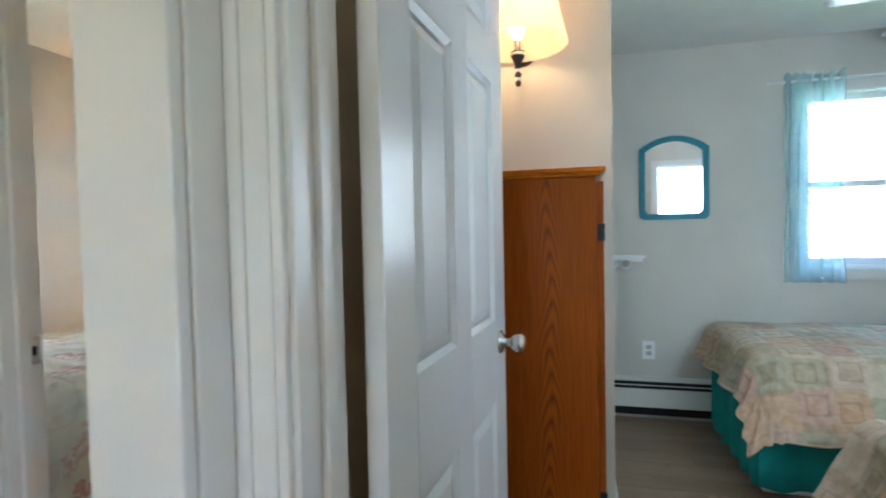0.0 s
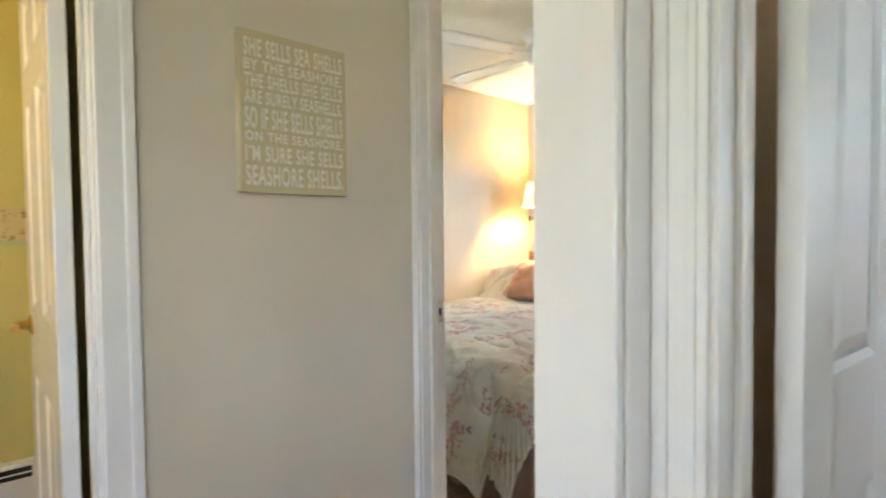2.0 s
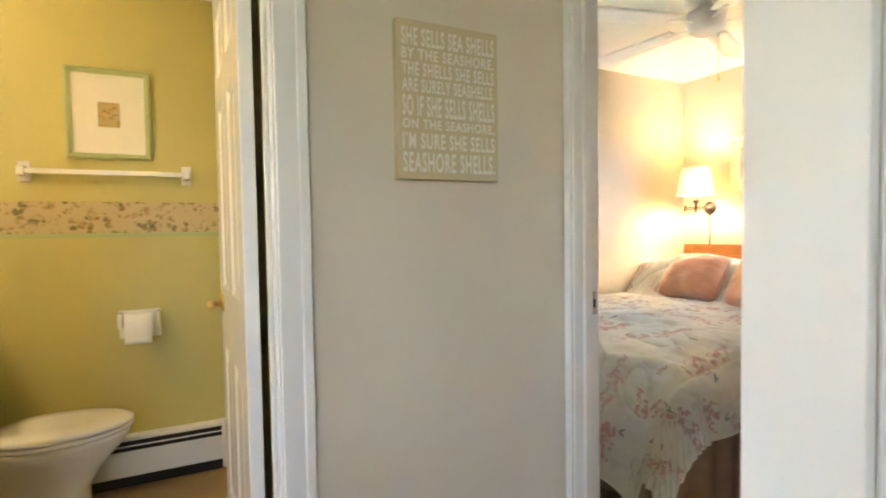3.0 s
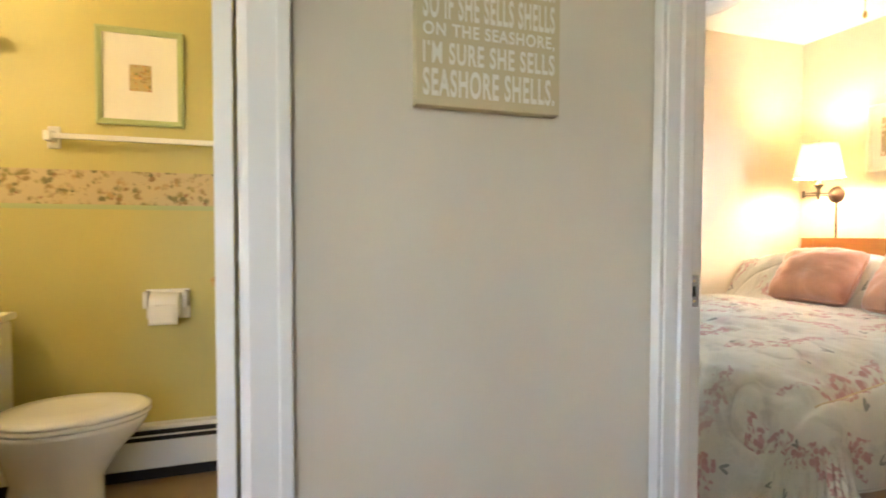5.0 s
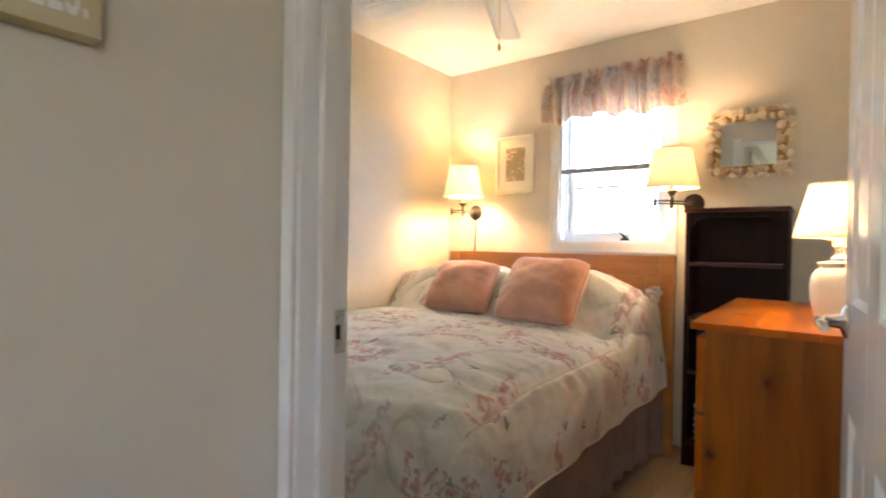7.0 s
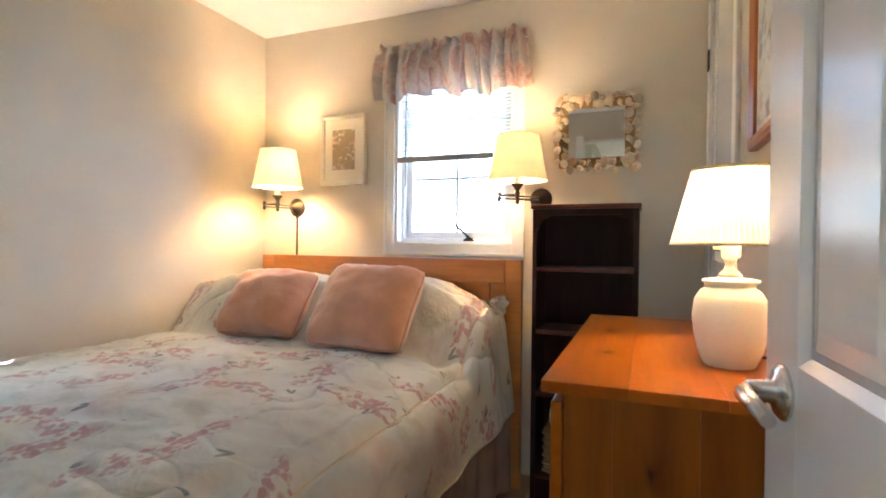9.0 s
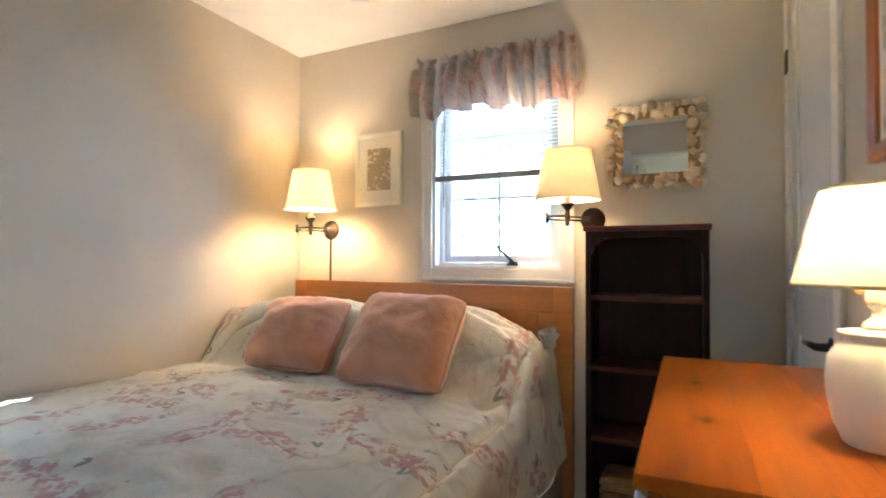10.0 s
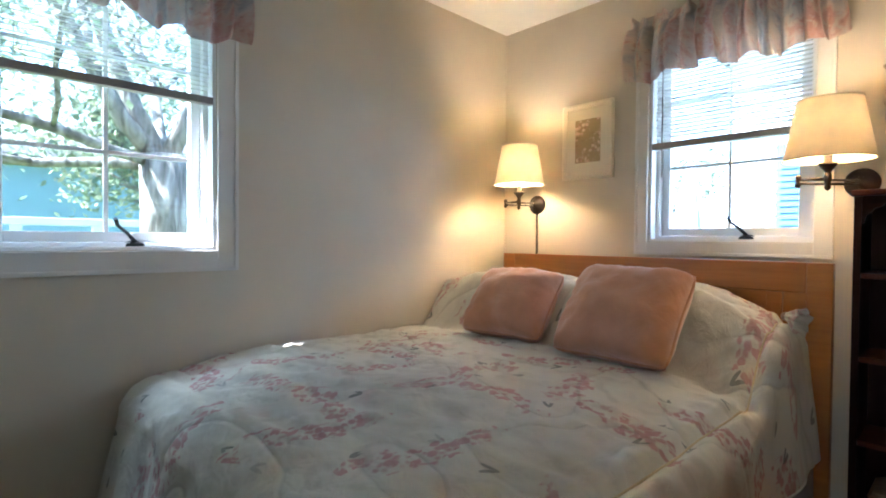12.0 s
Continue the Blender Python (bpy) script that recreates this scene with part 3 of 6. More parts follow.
# bedroom two shell; the closet block between the bedrooms
structure("wall_bedroom_two_west", boxes((-0.25 , -0.22, 0.86, 2.33, 0, H), (-0.33, -0.25, SY0, 2.33, 0, H)), WALL, "warm beige wall behind the open door")
structure("wall_closet_block", boxes((-0.22, 0.295, 2.33, 2.43, 0, H), (0.195, 0.295, 2.43, N2, 0, H)), WALL, "warm beige closet wall with an outside corner")
structure("wall_bedroom_two_north", boxes(
    (0.295, NW2[0], N2, N2 + 0.14, 0, H), (NW2[1], 3.5, N2, N2 + 0.14, 0, H), (NW2[0], NW2[1], N2, N2 + 0.14, 0, NW2[2]), (NW2[0], NW2[1], N2, N2 + 0.14, NW2[3], H)), WALL2, "light grey beige bedroom wall")
structure("wall_bedroom_two_east", boxes((3.4, 3.5, 0.86, N2, 0, H)), WALL2, "plain grey beige wall")
structure("baseboard", boxes((0.295, 0.310, 2.32, N2 - 0.07, 0, 0.10), (0.20, 0.310, 2.315, 2.33, 0, 0.10)), TRIM, "white baseboard round the closet corner")

# ---- doors ----


def door_frame(name, label, parts):
    ob = tagged(new(name), label, "door frame", kind="structure")
    for n, dims in parts:
        part(n, boxes(*dims, bevel=0.003), TRIM, ob)
    return ob


door_frame("trim_bedroom_door", "white painted door frame of the first bedroom", [
    ("jamb", [(JL - 0.02, JL, SY0 - 0.004, SY1 + 0.004, 0, DOOR_H + 0.02)]),
    ("jamb", [(JR, JR + 0.02, SY0 - 0.004, SY1 + 0.004, 0, DOOR_H + 0.02)]),
    ("jamb", [(JL, JR, SY0 - 0.004, SY1 + 0.004, DOOR_H, DOOR_H + 0.02)]),
    ("door_stop", [(JL, JL + 0.011, 1.150, 1.182, 0, DOOR_H)]),
    ("door_stop", [(JR - 0.011, JR, 1.150, 1.182, 0, DOOR_H)]),
    ("casing", [(AX + 0.001, JL - 0.004, SY0 - 0.016, SY0 - 0.0045, 0, DOOR_H + 0.06)]),
    ("casing", [(JR + 0.004, -0.371, SY0 - 0.016, SY0 - 0.0045, 0, DOOR_H + 0.06)]),
    ("casing", [(JL - 0.065, JL - 0.004, SY1 + 0.0045, SY1 + 0.012, 0, DOOR_H + 0.06)]),
    ("casing", [(JL - 0.004, JR + 0.004, SY0 - 0.016, SY0 - 0.0045, DOOR_H + 0.004, DOOR_H + 0.06)]),
])
strike = thing("strike_plate", "small nickel strike plate on the white door jamb", "strike plate", (JL, 1.196, 0.928))
part("plate", boxes((0.0005, 0.003, -0.022, 0.0125, -0.036, 0.036), bevel=0.001), CHROME, strike)
# flat dark patch for the shade in the hole; the plate is uncut
part("latch_hole", boxes((0.0028, 0.0038, -0.010, 0.002, -0.013, 0.011)), GAP_SHADOW, strike, "latch hole, its inner shade a dark patch")
part("screw", lathe([(0, 0.0), (0.003, 0.0), (0.003, 0.0012), (0, 0.0015)], 10, None, pose(0.0030, -0.002, 0.023, 0, 90, 0)), BRASS, strike)
part("screw", lathe([(0, 0.0), (0.003, 0.0), (0.003, 0.0012), (0, 0.0015)], 10, None, pose(0.0030, -0.002, -0.023, 0, 90, 0)), BRASS, strike)

door_frame("trim_bathroom_door", "white painted frame of the bathroom door", [
    ("jamb", [(AX - 0.119, AX + 0.002, BJ1, BJ1 + 0.02, 0, DOOR_H + 0.02)]),
    ("jamb", [(AX - 0.119, AX + 0.002, BJ0 - 0.02, BJ0, 0, DOOR_H + 0.02)]),
    ("jamb", [(AX - 0.119, AX + 0.002, BJ0, BJ1, DOOR_H, DOOR_H + 0.02)]),
    ("door_stop", [(AX - 0.075, AX - 0.045, BJ1 - 0.011, BJ1, 0, DOOR_H)]),
    ("casing", [(AX + 0.0025, AX + 0.014, BJ1 + 0.006, 0.324, 0, DOOR_H + 0.09), (AX + 0.0025, AX + 0.019, 0.300, 0.324, 0, DOOR_H + 0.09)]),
    ("casing", [(AX + 0.0025, AX + 0.014, -0.59, BJ0 - 0.006, 0, DOOR_H + 0.09)]),
    ("casing", [(AX + 0.0025, AX + 0.014, BJ0 - 0.006, BJ1 + 0.006, DOOR_H + 0.006, DOOR_H + 0.09)]),
])
door_frame("trim_second_bedroom_door", "white painted frame of the second bedroom door", [
    ("wall_end", [(-0.372, -0.248, 0.640, 0.660, 0, H)]),
    ("side_board", [(-0.2496, -0.2436, 0.661, DY - 0.0005, 0, H)]),
    ("casing", [(-0.243, -0.176, DY - 0.014, DY, 0, DOOR_H + 0.09), (-0.243, -0.222, DY - 0.020, DY, 0, DOOR_H + 0.09), (-0.200, -0.188, DY - 0.018, DY, 0, DOOR_H + 0.09)]),
    ("casing", [(0.61, 0.70, DY - 0.014, DY, 0, DOOR_H + 0.09)]),
    ("casing", [(-0.176, 0.61, DY - 0.014, DY, DOOR_H + 0.006, DOOR_H + 0.09)]),
    ("jamb", [(-0.188, -0.168, DY, 0.862, 0, DOOR_H + 0.02)]),
    ("jamb", [(0.60, 0.62, DY, 0.862, 0, DOOR_H + 0.02)]),
    ("jamb", [(-0.168, 0.60, DY, 0.862, DOOR_H, DOOR_H + 0.02)]),
    ("door_stop", [(-0.168, -0.157, 0.785, 0.812, 0, DOOR_H)]),
])


def six_panel_leaf(w, h=2.0, th=0.035):
    """A six-panel door leaf from x 0 to w, its faces at y 0 and th."""
    bm = bmesh.new()
    slab(bm, 0.002, w - 0.002, 0.009, th - 0.009, 0.002, h - 0.002)
    s, c = 0.112, 0.10
    for x0, x1 in ((0, s), (w / 2 - c / 2, w / 2 + c / 2), (w - s, w)):
        slab(bm, x0, x1, 0, th, 0, h, 0.002)
    rows = ((0.22, 0.755), (0.965, 1.58), (1.69, 1.89))
    zs = [0.0] + [z for r in rows for z in r] + [h]
    for z0, z1 in zip(zs[::2], zs[1::2]):
        for x0, x1 in ((s, w / 2 - c / 2), (w / 2 + c / 2, w - s)):
            slab(bm, x0, x1, 0, th, z0, z1)
    for z0, z1 in rows:
        for x0, x1 in ((s, w / 2 - c / 2), (w / 2 + c / 2, w - s)):
            for face, yb, yt in ((0, 0.009, 0.003), (1, th - 0.009, th - 0.003)):
                # sloped sticking round the panel, then the raised field
                ring = []
                for inset, y in ((0.0, 0.001 if not face else th - 0.001), (0.012, yb), (0.022, yb), (0.045, yt)):
                    ring.append([bm.verts.new((a, y, b)) for a, b in ((x0 + inset, z0 + inset), (x1 - inset, z0 + inset), (x1 - inset, z1 - inset), (x0 + inset, z1 - inset))])
                for p, q in zip(ring, ring[1:]):
                    for k in range(4):
                        bm.faces.new([p[k], p[(k + 1) % 4], q[(k + 1) % 4], q[k]])
                bm.faces.new(ring[-1])
    return bm


def lever(parent, x, z, y, side, toward, mat):
    """A lever handle on a round rose; side is +1 or -1 along y, toward the x way of the lever."""
    rose = lathe([(0, 0), (0.033, 0.0), (0.033, 0.004), (0.027, 0.009), (0.014, 0.012), (0.011, 0.040), (0, 0.040)], 28, None, pose(x, y, z, -90 * side, 0, 0))
    r = part("door_handle", rose, mat, parent, "brushed metal lever handle")
    pts = [(x, y + side * 0.036, z), (x + toward * 0.02, y + side * 0.046, z), (x + toward * 0.06, y + side * 0.048, z + 0.002), (x + toward * 0.105, y + side * 0.044, z - 0.004)]
    part("lever", tube(pts, [0.010, 0.0105, 0.0095, 0.008], 12), mat, r)


def knob(parent, x, z, y, side, mat):
    prof = [(0, 0), (0.031, 0.0), (0.031, 0.004), (0.024, 0.010), (0.012, 0.014), (0.011, 0.030), (0.020, 0.038), (0.027, 0.050), (0.026, 0.062), (0.016, 0.068), (0, 0.069)]
    part("door_handle", lathe(prof, 28, None, pose(x, y, z, -90 * side, 0, 0)), mat, parent, "polished metal knob")


def door(name, label, at, rz, w, handle, mat=DOORW):
    ob = tagged(new(name), label, "door", kind="structure")
    ob.matrix_world = pose(*at, 0, 0, rz)
    part("door_leaf", six_panel_leaf(w), mat, ob)
    handle(ob)
    return ob


def handles_one(ob):
    lever(ob, 0.665, 0.925, 0.035, 1, -1, CHROME)


def handles_two(ob):
    knob(ob, 0.675, 0.90, 0.0, -1, CHROME)
    knob(ob, 0.675, 0.90, 0.035, 1, CHROME)


def handles_bath(ob):
    lever(ob, 0.61, 0.905, 0.035, 1, -1, BRASS)


door("door_1", "white six-panel bedroom door standing open against the dresser", (-0.443, 1.246, 0.012), 94.0, 0.735, handles_one)
door("door_2", "white six-panel door standing open into the second bedroom", (-0.116, 0.885, 0.012), 84.5, 0.74, handles_two)
door("door_3", "white six-panel bathroom door standing open", (AX - 0.122, 0.218, 0.012), 181.8, 0.70, handles_bath)

HANDLE_Z = 0.92
# closet door on bedroom one's east wall
closet = tagged(new("door_4"), "white closet door with black hinges", "door", kind="structure")
part("casing", boxes((RX - 0.014, RX - 0.001, 3.525, 3.598, 0, 2.25), (RX - 0.014, RX - 0.001, 2.86, 2.925, 0, 2.25), (RX - 0.014, RX - 0.001, 2.925, 3.525, 2.19, 2.25), bevel=0.003), TRIM, closet)
part("door_leaf", boxes((RX + 0.004, RX + 0.036, 2.935, 3.515, 0.01, 2.18), (RX - 0.004, RX + 0.004, 2.935, 3.03, 0.01, 2.18), (RX - 0.004, RX + 0.004, 3.42, 3.515, 0.01, 2.18), (RX - 0.004, RX + 0.004, 3.03, 3.42, 2.08, 2.18), (RX - 0.004, RX + 0.004, 3.03, 3.42, 0.01, 0.2), (RX - 0.004, RX + 0.004, 3.03, 3.42, 0.9, 1.05), bevel=0.002), DOORW, closet)
closet_lever = part("door_handle", lathe([(0, 0), (0.026, 0.0), (0.026, 0.005), (0.012, 0.009), (0.010, 0.040), (0, 0.040)], 20, None, pose(RX - 0.0042, 2.985, HANDLE_Z, 0, -90, 0)), BLACKM, closet, "black lever handle")
part("lever", tube([(RX - 0.040, 2.985, HANDLE_Z), (RX - 0.046, 3.01, HANDLE_Z + 0.002), (RX - 0.046, 3.085, HANDLE_Z - 0.002)], [0.009, 0.009, 0.007], 10), BLACKM, closet_lever)
for z in (1.86, 0.3):
    part("hinge", boxes((RX - 0.021, RX - 0.0145, 3.505, 3.545, z - 0.04, z + 0.04), bevel=0.002), BLACKM, closet, "black butt hinge")

# ---- windows ----


def window(name, label, m, w, z0, z1, rows=(0.36, 0.68), cas=0.06, crank=True, mull=True):
    """A casement window: x runs along the wall from 0 to w, y goes outwards; the wall's inner face is at y 0."""
    ob = tagged(new(name), label, "window", kind="structure")
    ob.matrix_world = m
    part("casing", boxes((-cas, -0.002, -0.016, -0.001, z0 - cas, z1 + cas), (w + 0.002, w + cas, -0.016, -0.001, z0 - cas, z1 + cas), (-0.002, w + 0.002, -0.016, -0.001, z0 - cas, z0 - 0.002), (-0.002, w + 0.002, -0.016, -0.001, z1 + 0.002, z1 + cas),
                         (-cas, -cas + 0.014, -0.021, -0.016, z0 - cas, z1 + cas), (w + cas - 0.014, w + cas, -0.021, -0.016, z0 - cas, z1 + cas), (-cas + 0.014, w + cas - 0.014, -0.021, -0.016, z0 - cas, z0 - cas + 0.014), bevel=0.002), TRIM, ob)
    part("window_frame", boxes((0, 0.012, 0, 0.15, z0, z1), (w - 0.012, w, 0, 0.15, z0, z1), (0.012, w - 0.012, 0, 0.15, z0, z0 + 0.012), (0.012, w - 0.012, 0, 0.15, z1 - 0.012, z1), (0.012, 0.03, 0.05, 0.14, z0 + 0.012, z1 - 0.012), (w - 0.03, w - 0.012, 0.05, 0.14, z0 + 0.012, z1 - 0.012), (0.03, w - 0.03, 0.05, 0.14, z0 + 0.012, z0 + 0.026)), VINYL, ob)
    s0, s1, b0, b1 = 0.031, w - 0.031, z0 + 0.027, z1 - 0.014
    sash = part("sash", boxes((s0, s0 + 0.034, 0.075, 0.115, b0, b1), (s1 - 0.034, s1, 0.075, 0.115, b0, b1), (s0 + 0.034, s1 - 0.034, 0.075, 0.115, b0, b0 + 0.034), (s0 + 0.034, s1 - 0.034, 0.075, 0.115, b1 - 0.034, b1), bevel=0.003), VINYL, ob)
    g0, g1, c0, c1 = s0 + 0.034, s1 - 0.034, b0 + 0.034, b1 - 0.034
    pane = part("pane", boxes((g0, g1, 0.093, 0.097, c0, c1)), GLASS, ob)
    pane.visible_shadow = False
    if mull:
        part("muntin", boxes(((g0 + g1) / 2 - 0.007, (g0 + g1) / 2 + 0.007, 0.084, 0.0925, c0, c1), bevel=0.002), VINYL, ob)
    for r in rows:
        zz = c0 + r * (c1 - c0)
        part("muntin", boxes((g0, g1, 0.083, 0.0915, zz - 0.007, zz + 0.007), bevel=0.002), VINYL, ob)
    if crank:
        cx = w * 0.62
        base = part("crank", lathe([(0, 0), (0.030, 0), (0.028, 0.010), (0.014, 0.018), (0, 0.020)], 20, None, pose(cx, 0.062, z0 + 0.0125) @ Matrix.Diagonal((1.35, 0.6, 1, 1))), BLACKM, ob, "dark metal window crank")
        part("crank_handle", tube([(cx, 0.055, z0 + 0.03), (cx - 0.022, 0.045, z0 + 0.055), (cx - 0.055, 0.035, z0 + 0.085), (cx - 0.062, 0.022, z0 + 0.105)], [0.008, 0.006, 0.006, 0.008], 8), BLACKM, base)
    return ob


window("window_1", "white casement window overlooking a tree and blue house", pose(WX, WW[0], 0, 0, 0, 90), WW[1] - WW[0], WW[2], WW[3], (0.30, 0.66), 0.076)
window("window_2", "white casement window above the headboard", pose(NW[0], NY, 0), NW[1] - NW[0], NW[2], NW[3], (0.33, 0.68))
w3 = window("window_3", "bright double-hung window behind aqua sheers", pose(NW2[0], N2, 0), NW2[1] - NW2[0], NW2[2], NW2[3], (0.47,), 0.06, True, False)
part("meeting_rail", boxes((0.031, NW2[1] - NW2[0] - 0.031, 0.066, 0.0745, 1.425, 1.462), bevel=0.003), VINYL, w3)
part("sash_lock", boxes((0.47, 0.53, 0.054, 0.0655, 1.450, 1.470), bevel=0.004), CHROME, w3)
window("window_4", "plain white window of the room behind", pose(LW[1], -3.0, 0, 0, 0, 180), LW[1] - LW[0] - 0.35, LW[2], LW[3], (0.5,), 0.06, False, False)
# invented window, never in view, that holds the side fill lamp
window("window_6", "plain white side window added out of view for fill light", pose(2.45, -0.70, 0, 0, 0, -90), 1.0, 1.0, 2.02, (0.5,), 0.06, False, False)
window("window_5", "plain white back window of the second bedroom", pose(SW2[1], 0.86, 0, 0, 0, 180), SW2[1] - SW2[0], SW2[2], SW2[3], (0.5,), 0.06, False, False)


def blind(label, m, w, z_top, z_low, n, rise=0.010):
    """A half-raised horizontal blind: head rail, slats, bottom rail, cords; x along the wall, y outwards."""
    ob = thing("window_blind", label, "blind")
    ob.matrix_world = m
    part("head_rail", boxes((0.016, w - 0.016, 0.008, 0.042, z_top - 0.028, z_top), bevel=0.002), VINYL, ob)
    part("bottom_rail", boxes((0.010, w - 0.010, -0.004, 0.026, z_low - 0.012, z_low + 0.016), bevel=0.004), RAILM, ob, "grey bottom rail")
    sl = bpy.data.meshes.new("slat")
    b2 = sheet(lambda u, v: Vector((0.018 + u * (w - 0.036), 0.012 + 0.024 * v, rise * v + 0.0025 * math.sin(math.pi * v))), 2, 3)
    b2.to_mesh(sl)
    b2.free()
    sl.materials.append(SLAT)
    for i in range(n):
        piece("slat", sl, ob, pose(0, 0, z_low + 0.035 + i * (z_top - 0.04 - z_low - 0.035) / n))
    for x in (0.09, w - 0.09):
        part("cord", tube([(x, 0.012, z_low), (x, 0.012, z_top - 0.02)], 0.0012, 5), VINYL, ob)
    part("tilt_wand", tube([(0.055, 0.004, z_low - 0.14), (0.055, 0.004, z_top - 0.03)], 0.003, 6), RAILM, ob, "thin grey tilt wand")
    return ob


blind("white horizontal blind half raised in the west window", pose(WX, WW[0], 0, 0, 0, 90), WW[1] - WW[0], WW[3], 1.60, 24)
blind("white horizontal blind half raised above the bed", pose(NW[0], NY, 0), NW[1] - NW[0], NW[3], 1.54, 26, 0.016)


def valance(label, m, w, z0, z1, seed):
    """A gathered cotton valance on a rod, with a ruffled heading and a wavy hem."""
    rnd = random.Random(seed)
    ph = [rnd.uniform(0, 6.28) for _ in range(8)]
    ob = thing("valance", label, "valance")
    ob.matrix_world = m

    def fn(u, v):
        x = -0.07 + u * w
        gather = 0.026 * math.sin(u * 62 + ph[0] + 1.3 * math.sin(u * 17 + ph[1])) + 0.010 * math.sin(u * 131 + ph[2])
        body = math.sin(min(1.0, v * 1.15) * math.pi) ** 0.6
        head = 1.0 if v > 0.86 else 0.0
        d = gather * (0.65 + 0.8 * body) + 0.030 * body
        hem = 0.030 * math.sin(u * 9 + ph[3]) * 0.5 + 0.016 * math.sin(u * 31 + ph[4])
        zz = z0 + (z1 - z0) * v + (1 - v) * hem + head * (0.007 * math.sin(u * 95 + ph[5]) + 0.006 * math.sin(u * 41 + ph[7]))
        x += 0.010 * math.sin(u * 71 + ph[6]) * (1 - v) + (1 - v) * (u - 0.5) * 0.05
        if abs(v - 0.86) < 0.03:
            d *= 0.3
        return Vector((x, -0.045 - d, zz))

    w = w + 0.14
    part("cloth", sheet(fn, 260, 26, lambda u, v: (u * w * 1.6, v * (z1 - z0)), 0.0), VALANCE, ob)
    part("rod", tube([(-0.07, -0.027, z0 + (z1 - z0) * 0.86), (w - 0.07, -0.027, z0 + (z1 - z0) * 0.86)], 0.006, 10), VINYL, ob)
    for x in (-0.065, w - 0.075):
        part("bracket", boxes((x - 0.006, x + 0.006, -0.034, -0.0225, z0 + (z1 - z0) * 0.86 - 0.01, z0 + (z1 - z0) * 0.86 + 0.01)), VINYL, ob)
    return ob


valance("gathered pink floral valance over the west window", pose(WX, WW[0], 0, 0, 0, 90), WW[1] - WW[0], 1.82, 2.16, 3)
v2 = valance("gathered pink floral valance above the headboard", pose(NW[0], NY, 0), NW[1] - NW[0], 1.85, 2.13, 8)

# ---- bedroom one ----


def sstep(a, b, x):
    t = max(0.0, min(1.0, (x - a) / (b - a)))
    return t * t * (3 - 2 * t)


def drape(x0, x1, y0, y1, over, height, step=0.02, r=0.07, flare=0.10, seed=1, floor_z=0.05, amp=0.018, seam=None, even=0.0, low=0.66, foot=None):
    """A cover over a flat top from (x0, y0) to (x1, y1); over = overhang at west, east, south, north."""
    w, e, s, n = over
    ax0, ax1, ay0, ay1 = x0 - w, x1 + e, y0 - s, y1 + n

    def fn(u, v):
        px, py = ax0 + (ax1 - ax0) * u, ay0 + (ay1 - ay0) * v
        cx, cy = min(max(px, x0), x1), min(max(py, y0), y1)
        ox, oy = px - cx, py - cy
        L = math.hypot(ox, oy)
        h = height(cx, cy)
        wob = noise.noise(Vector((px * 3.1, py * 3.1, seed))) * 0.012 + noise.noise(Vector((px * 9.0, py * 9.0, seed + 5))) * 0.005
        if seam is not None:
            ds = px - seam
            h -= 0.020 * math.exp(-(ds / 0.017) ** 2)
            h += 0.0065 * math.sin(py * 74 + 3 * noise.noise(Vector((py * 5, px * 3, seed)))) * (math.exp(-(ds / 0.10) ** 2) - math.exp(-(ds / 0.035) ** 2))
            calm = 1 - 0.9 * math.exp(-(ds / 0.03) ** 2)
            h += calm * 0.009 * (1 - 2 * abs(noise.noise(Vector((px * 4 + py * 2, py * 13 - px * 4, seed + 9)))))
            h += calm * 0.005 * noise.noise(Vector((px * 24 - py * 9, py * 15, seed + 2)))
        if L < 1e-6:
            return Vector((px, py, h + wob))
        dx, dy = ox / L, oy / L
        q = r * math.pi / 2
        lean = foot if foot and oy < 0 else flare
        if L < q:
            f, g = r * math.sin(L / r), r * (1 - math.cos(L / r))
        else:
            hang = (L - q) * (max(0.3, (h - r - even) / (low - r - even)) if even and ox > 0 else 1.0)
            f, g = r + hang * lean, r + hang * math.sqrt(1 - lean * lean)
        along = px * abs(dy) + py * abs(dx) + math.atan2(dy, dx) * 0.25
        fold = math.sin(along * 21 + 2.5 * noise.noise(Vector((along * 2.0, seed, 0)))) * amp * sstep(0.02, 0.30, L)
        f += fold + wob
        return Vector((cx + dx * f, cy + dy * f, max(floor_z, h - g + wob * 0.4)))

    nu, nv = int((ax1 - ax0) / step), int((ay1 - ay0) / step)
    return sheet(fn, nu, nv, lambda u, v: (ax0 + (ax1 - ax0) * u, ay0 + (ay1 - ay0) * v)), fn


HBX0, HBX1, HBY = -2.61, -1.18, 3.40
bed = thing("bed", "double bed with a honey maple panel headboard", "bed", (-1.95, 2.5, 0))


def local(parent, bm):
    """Move a mesh drawn in world places under its parent's base."""
    bmesh.ops.transform(bm, matrix=parent.matrix_basis.inverted(), verts=bm.verts)
    return bm


hb = part("headboard", local(bed, boxes((HBX0 + 0.075, HBX1 - 0.075, HBY + 0.001, HBY + 0.033, 0.93, 1.037), bevel=0.004)), HEADW, bed)
for d in ((HBX0, HBX0 + 0.075, HBY, HBY + 0.034, 0.02, 1.036), (HBX1 - 0.075, HBX1, HBY, HBY + 0.034, 0.02, 1.036), (-1.375, -1.325, HBY + 0.002, HBY + 0.032, 0.50, 0.93), (-2.47, -2.42, HBY + 0.002, HBY + 0.032, 0.50, 0.93)):
    part("stile", local(bed, boxes(d, bevel=0.004)), HEADW, bed)
part("lower_rail", local(bed, boxes((HBX0 + 0.075, HBX1 - 0.075, HBY + 0.001, HBY + 0.033, 0.42, 0.50), bevel=0.004)), HEADW, bed)
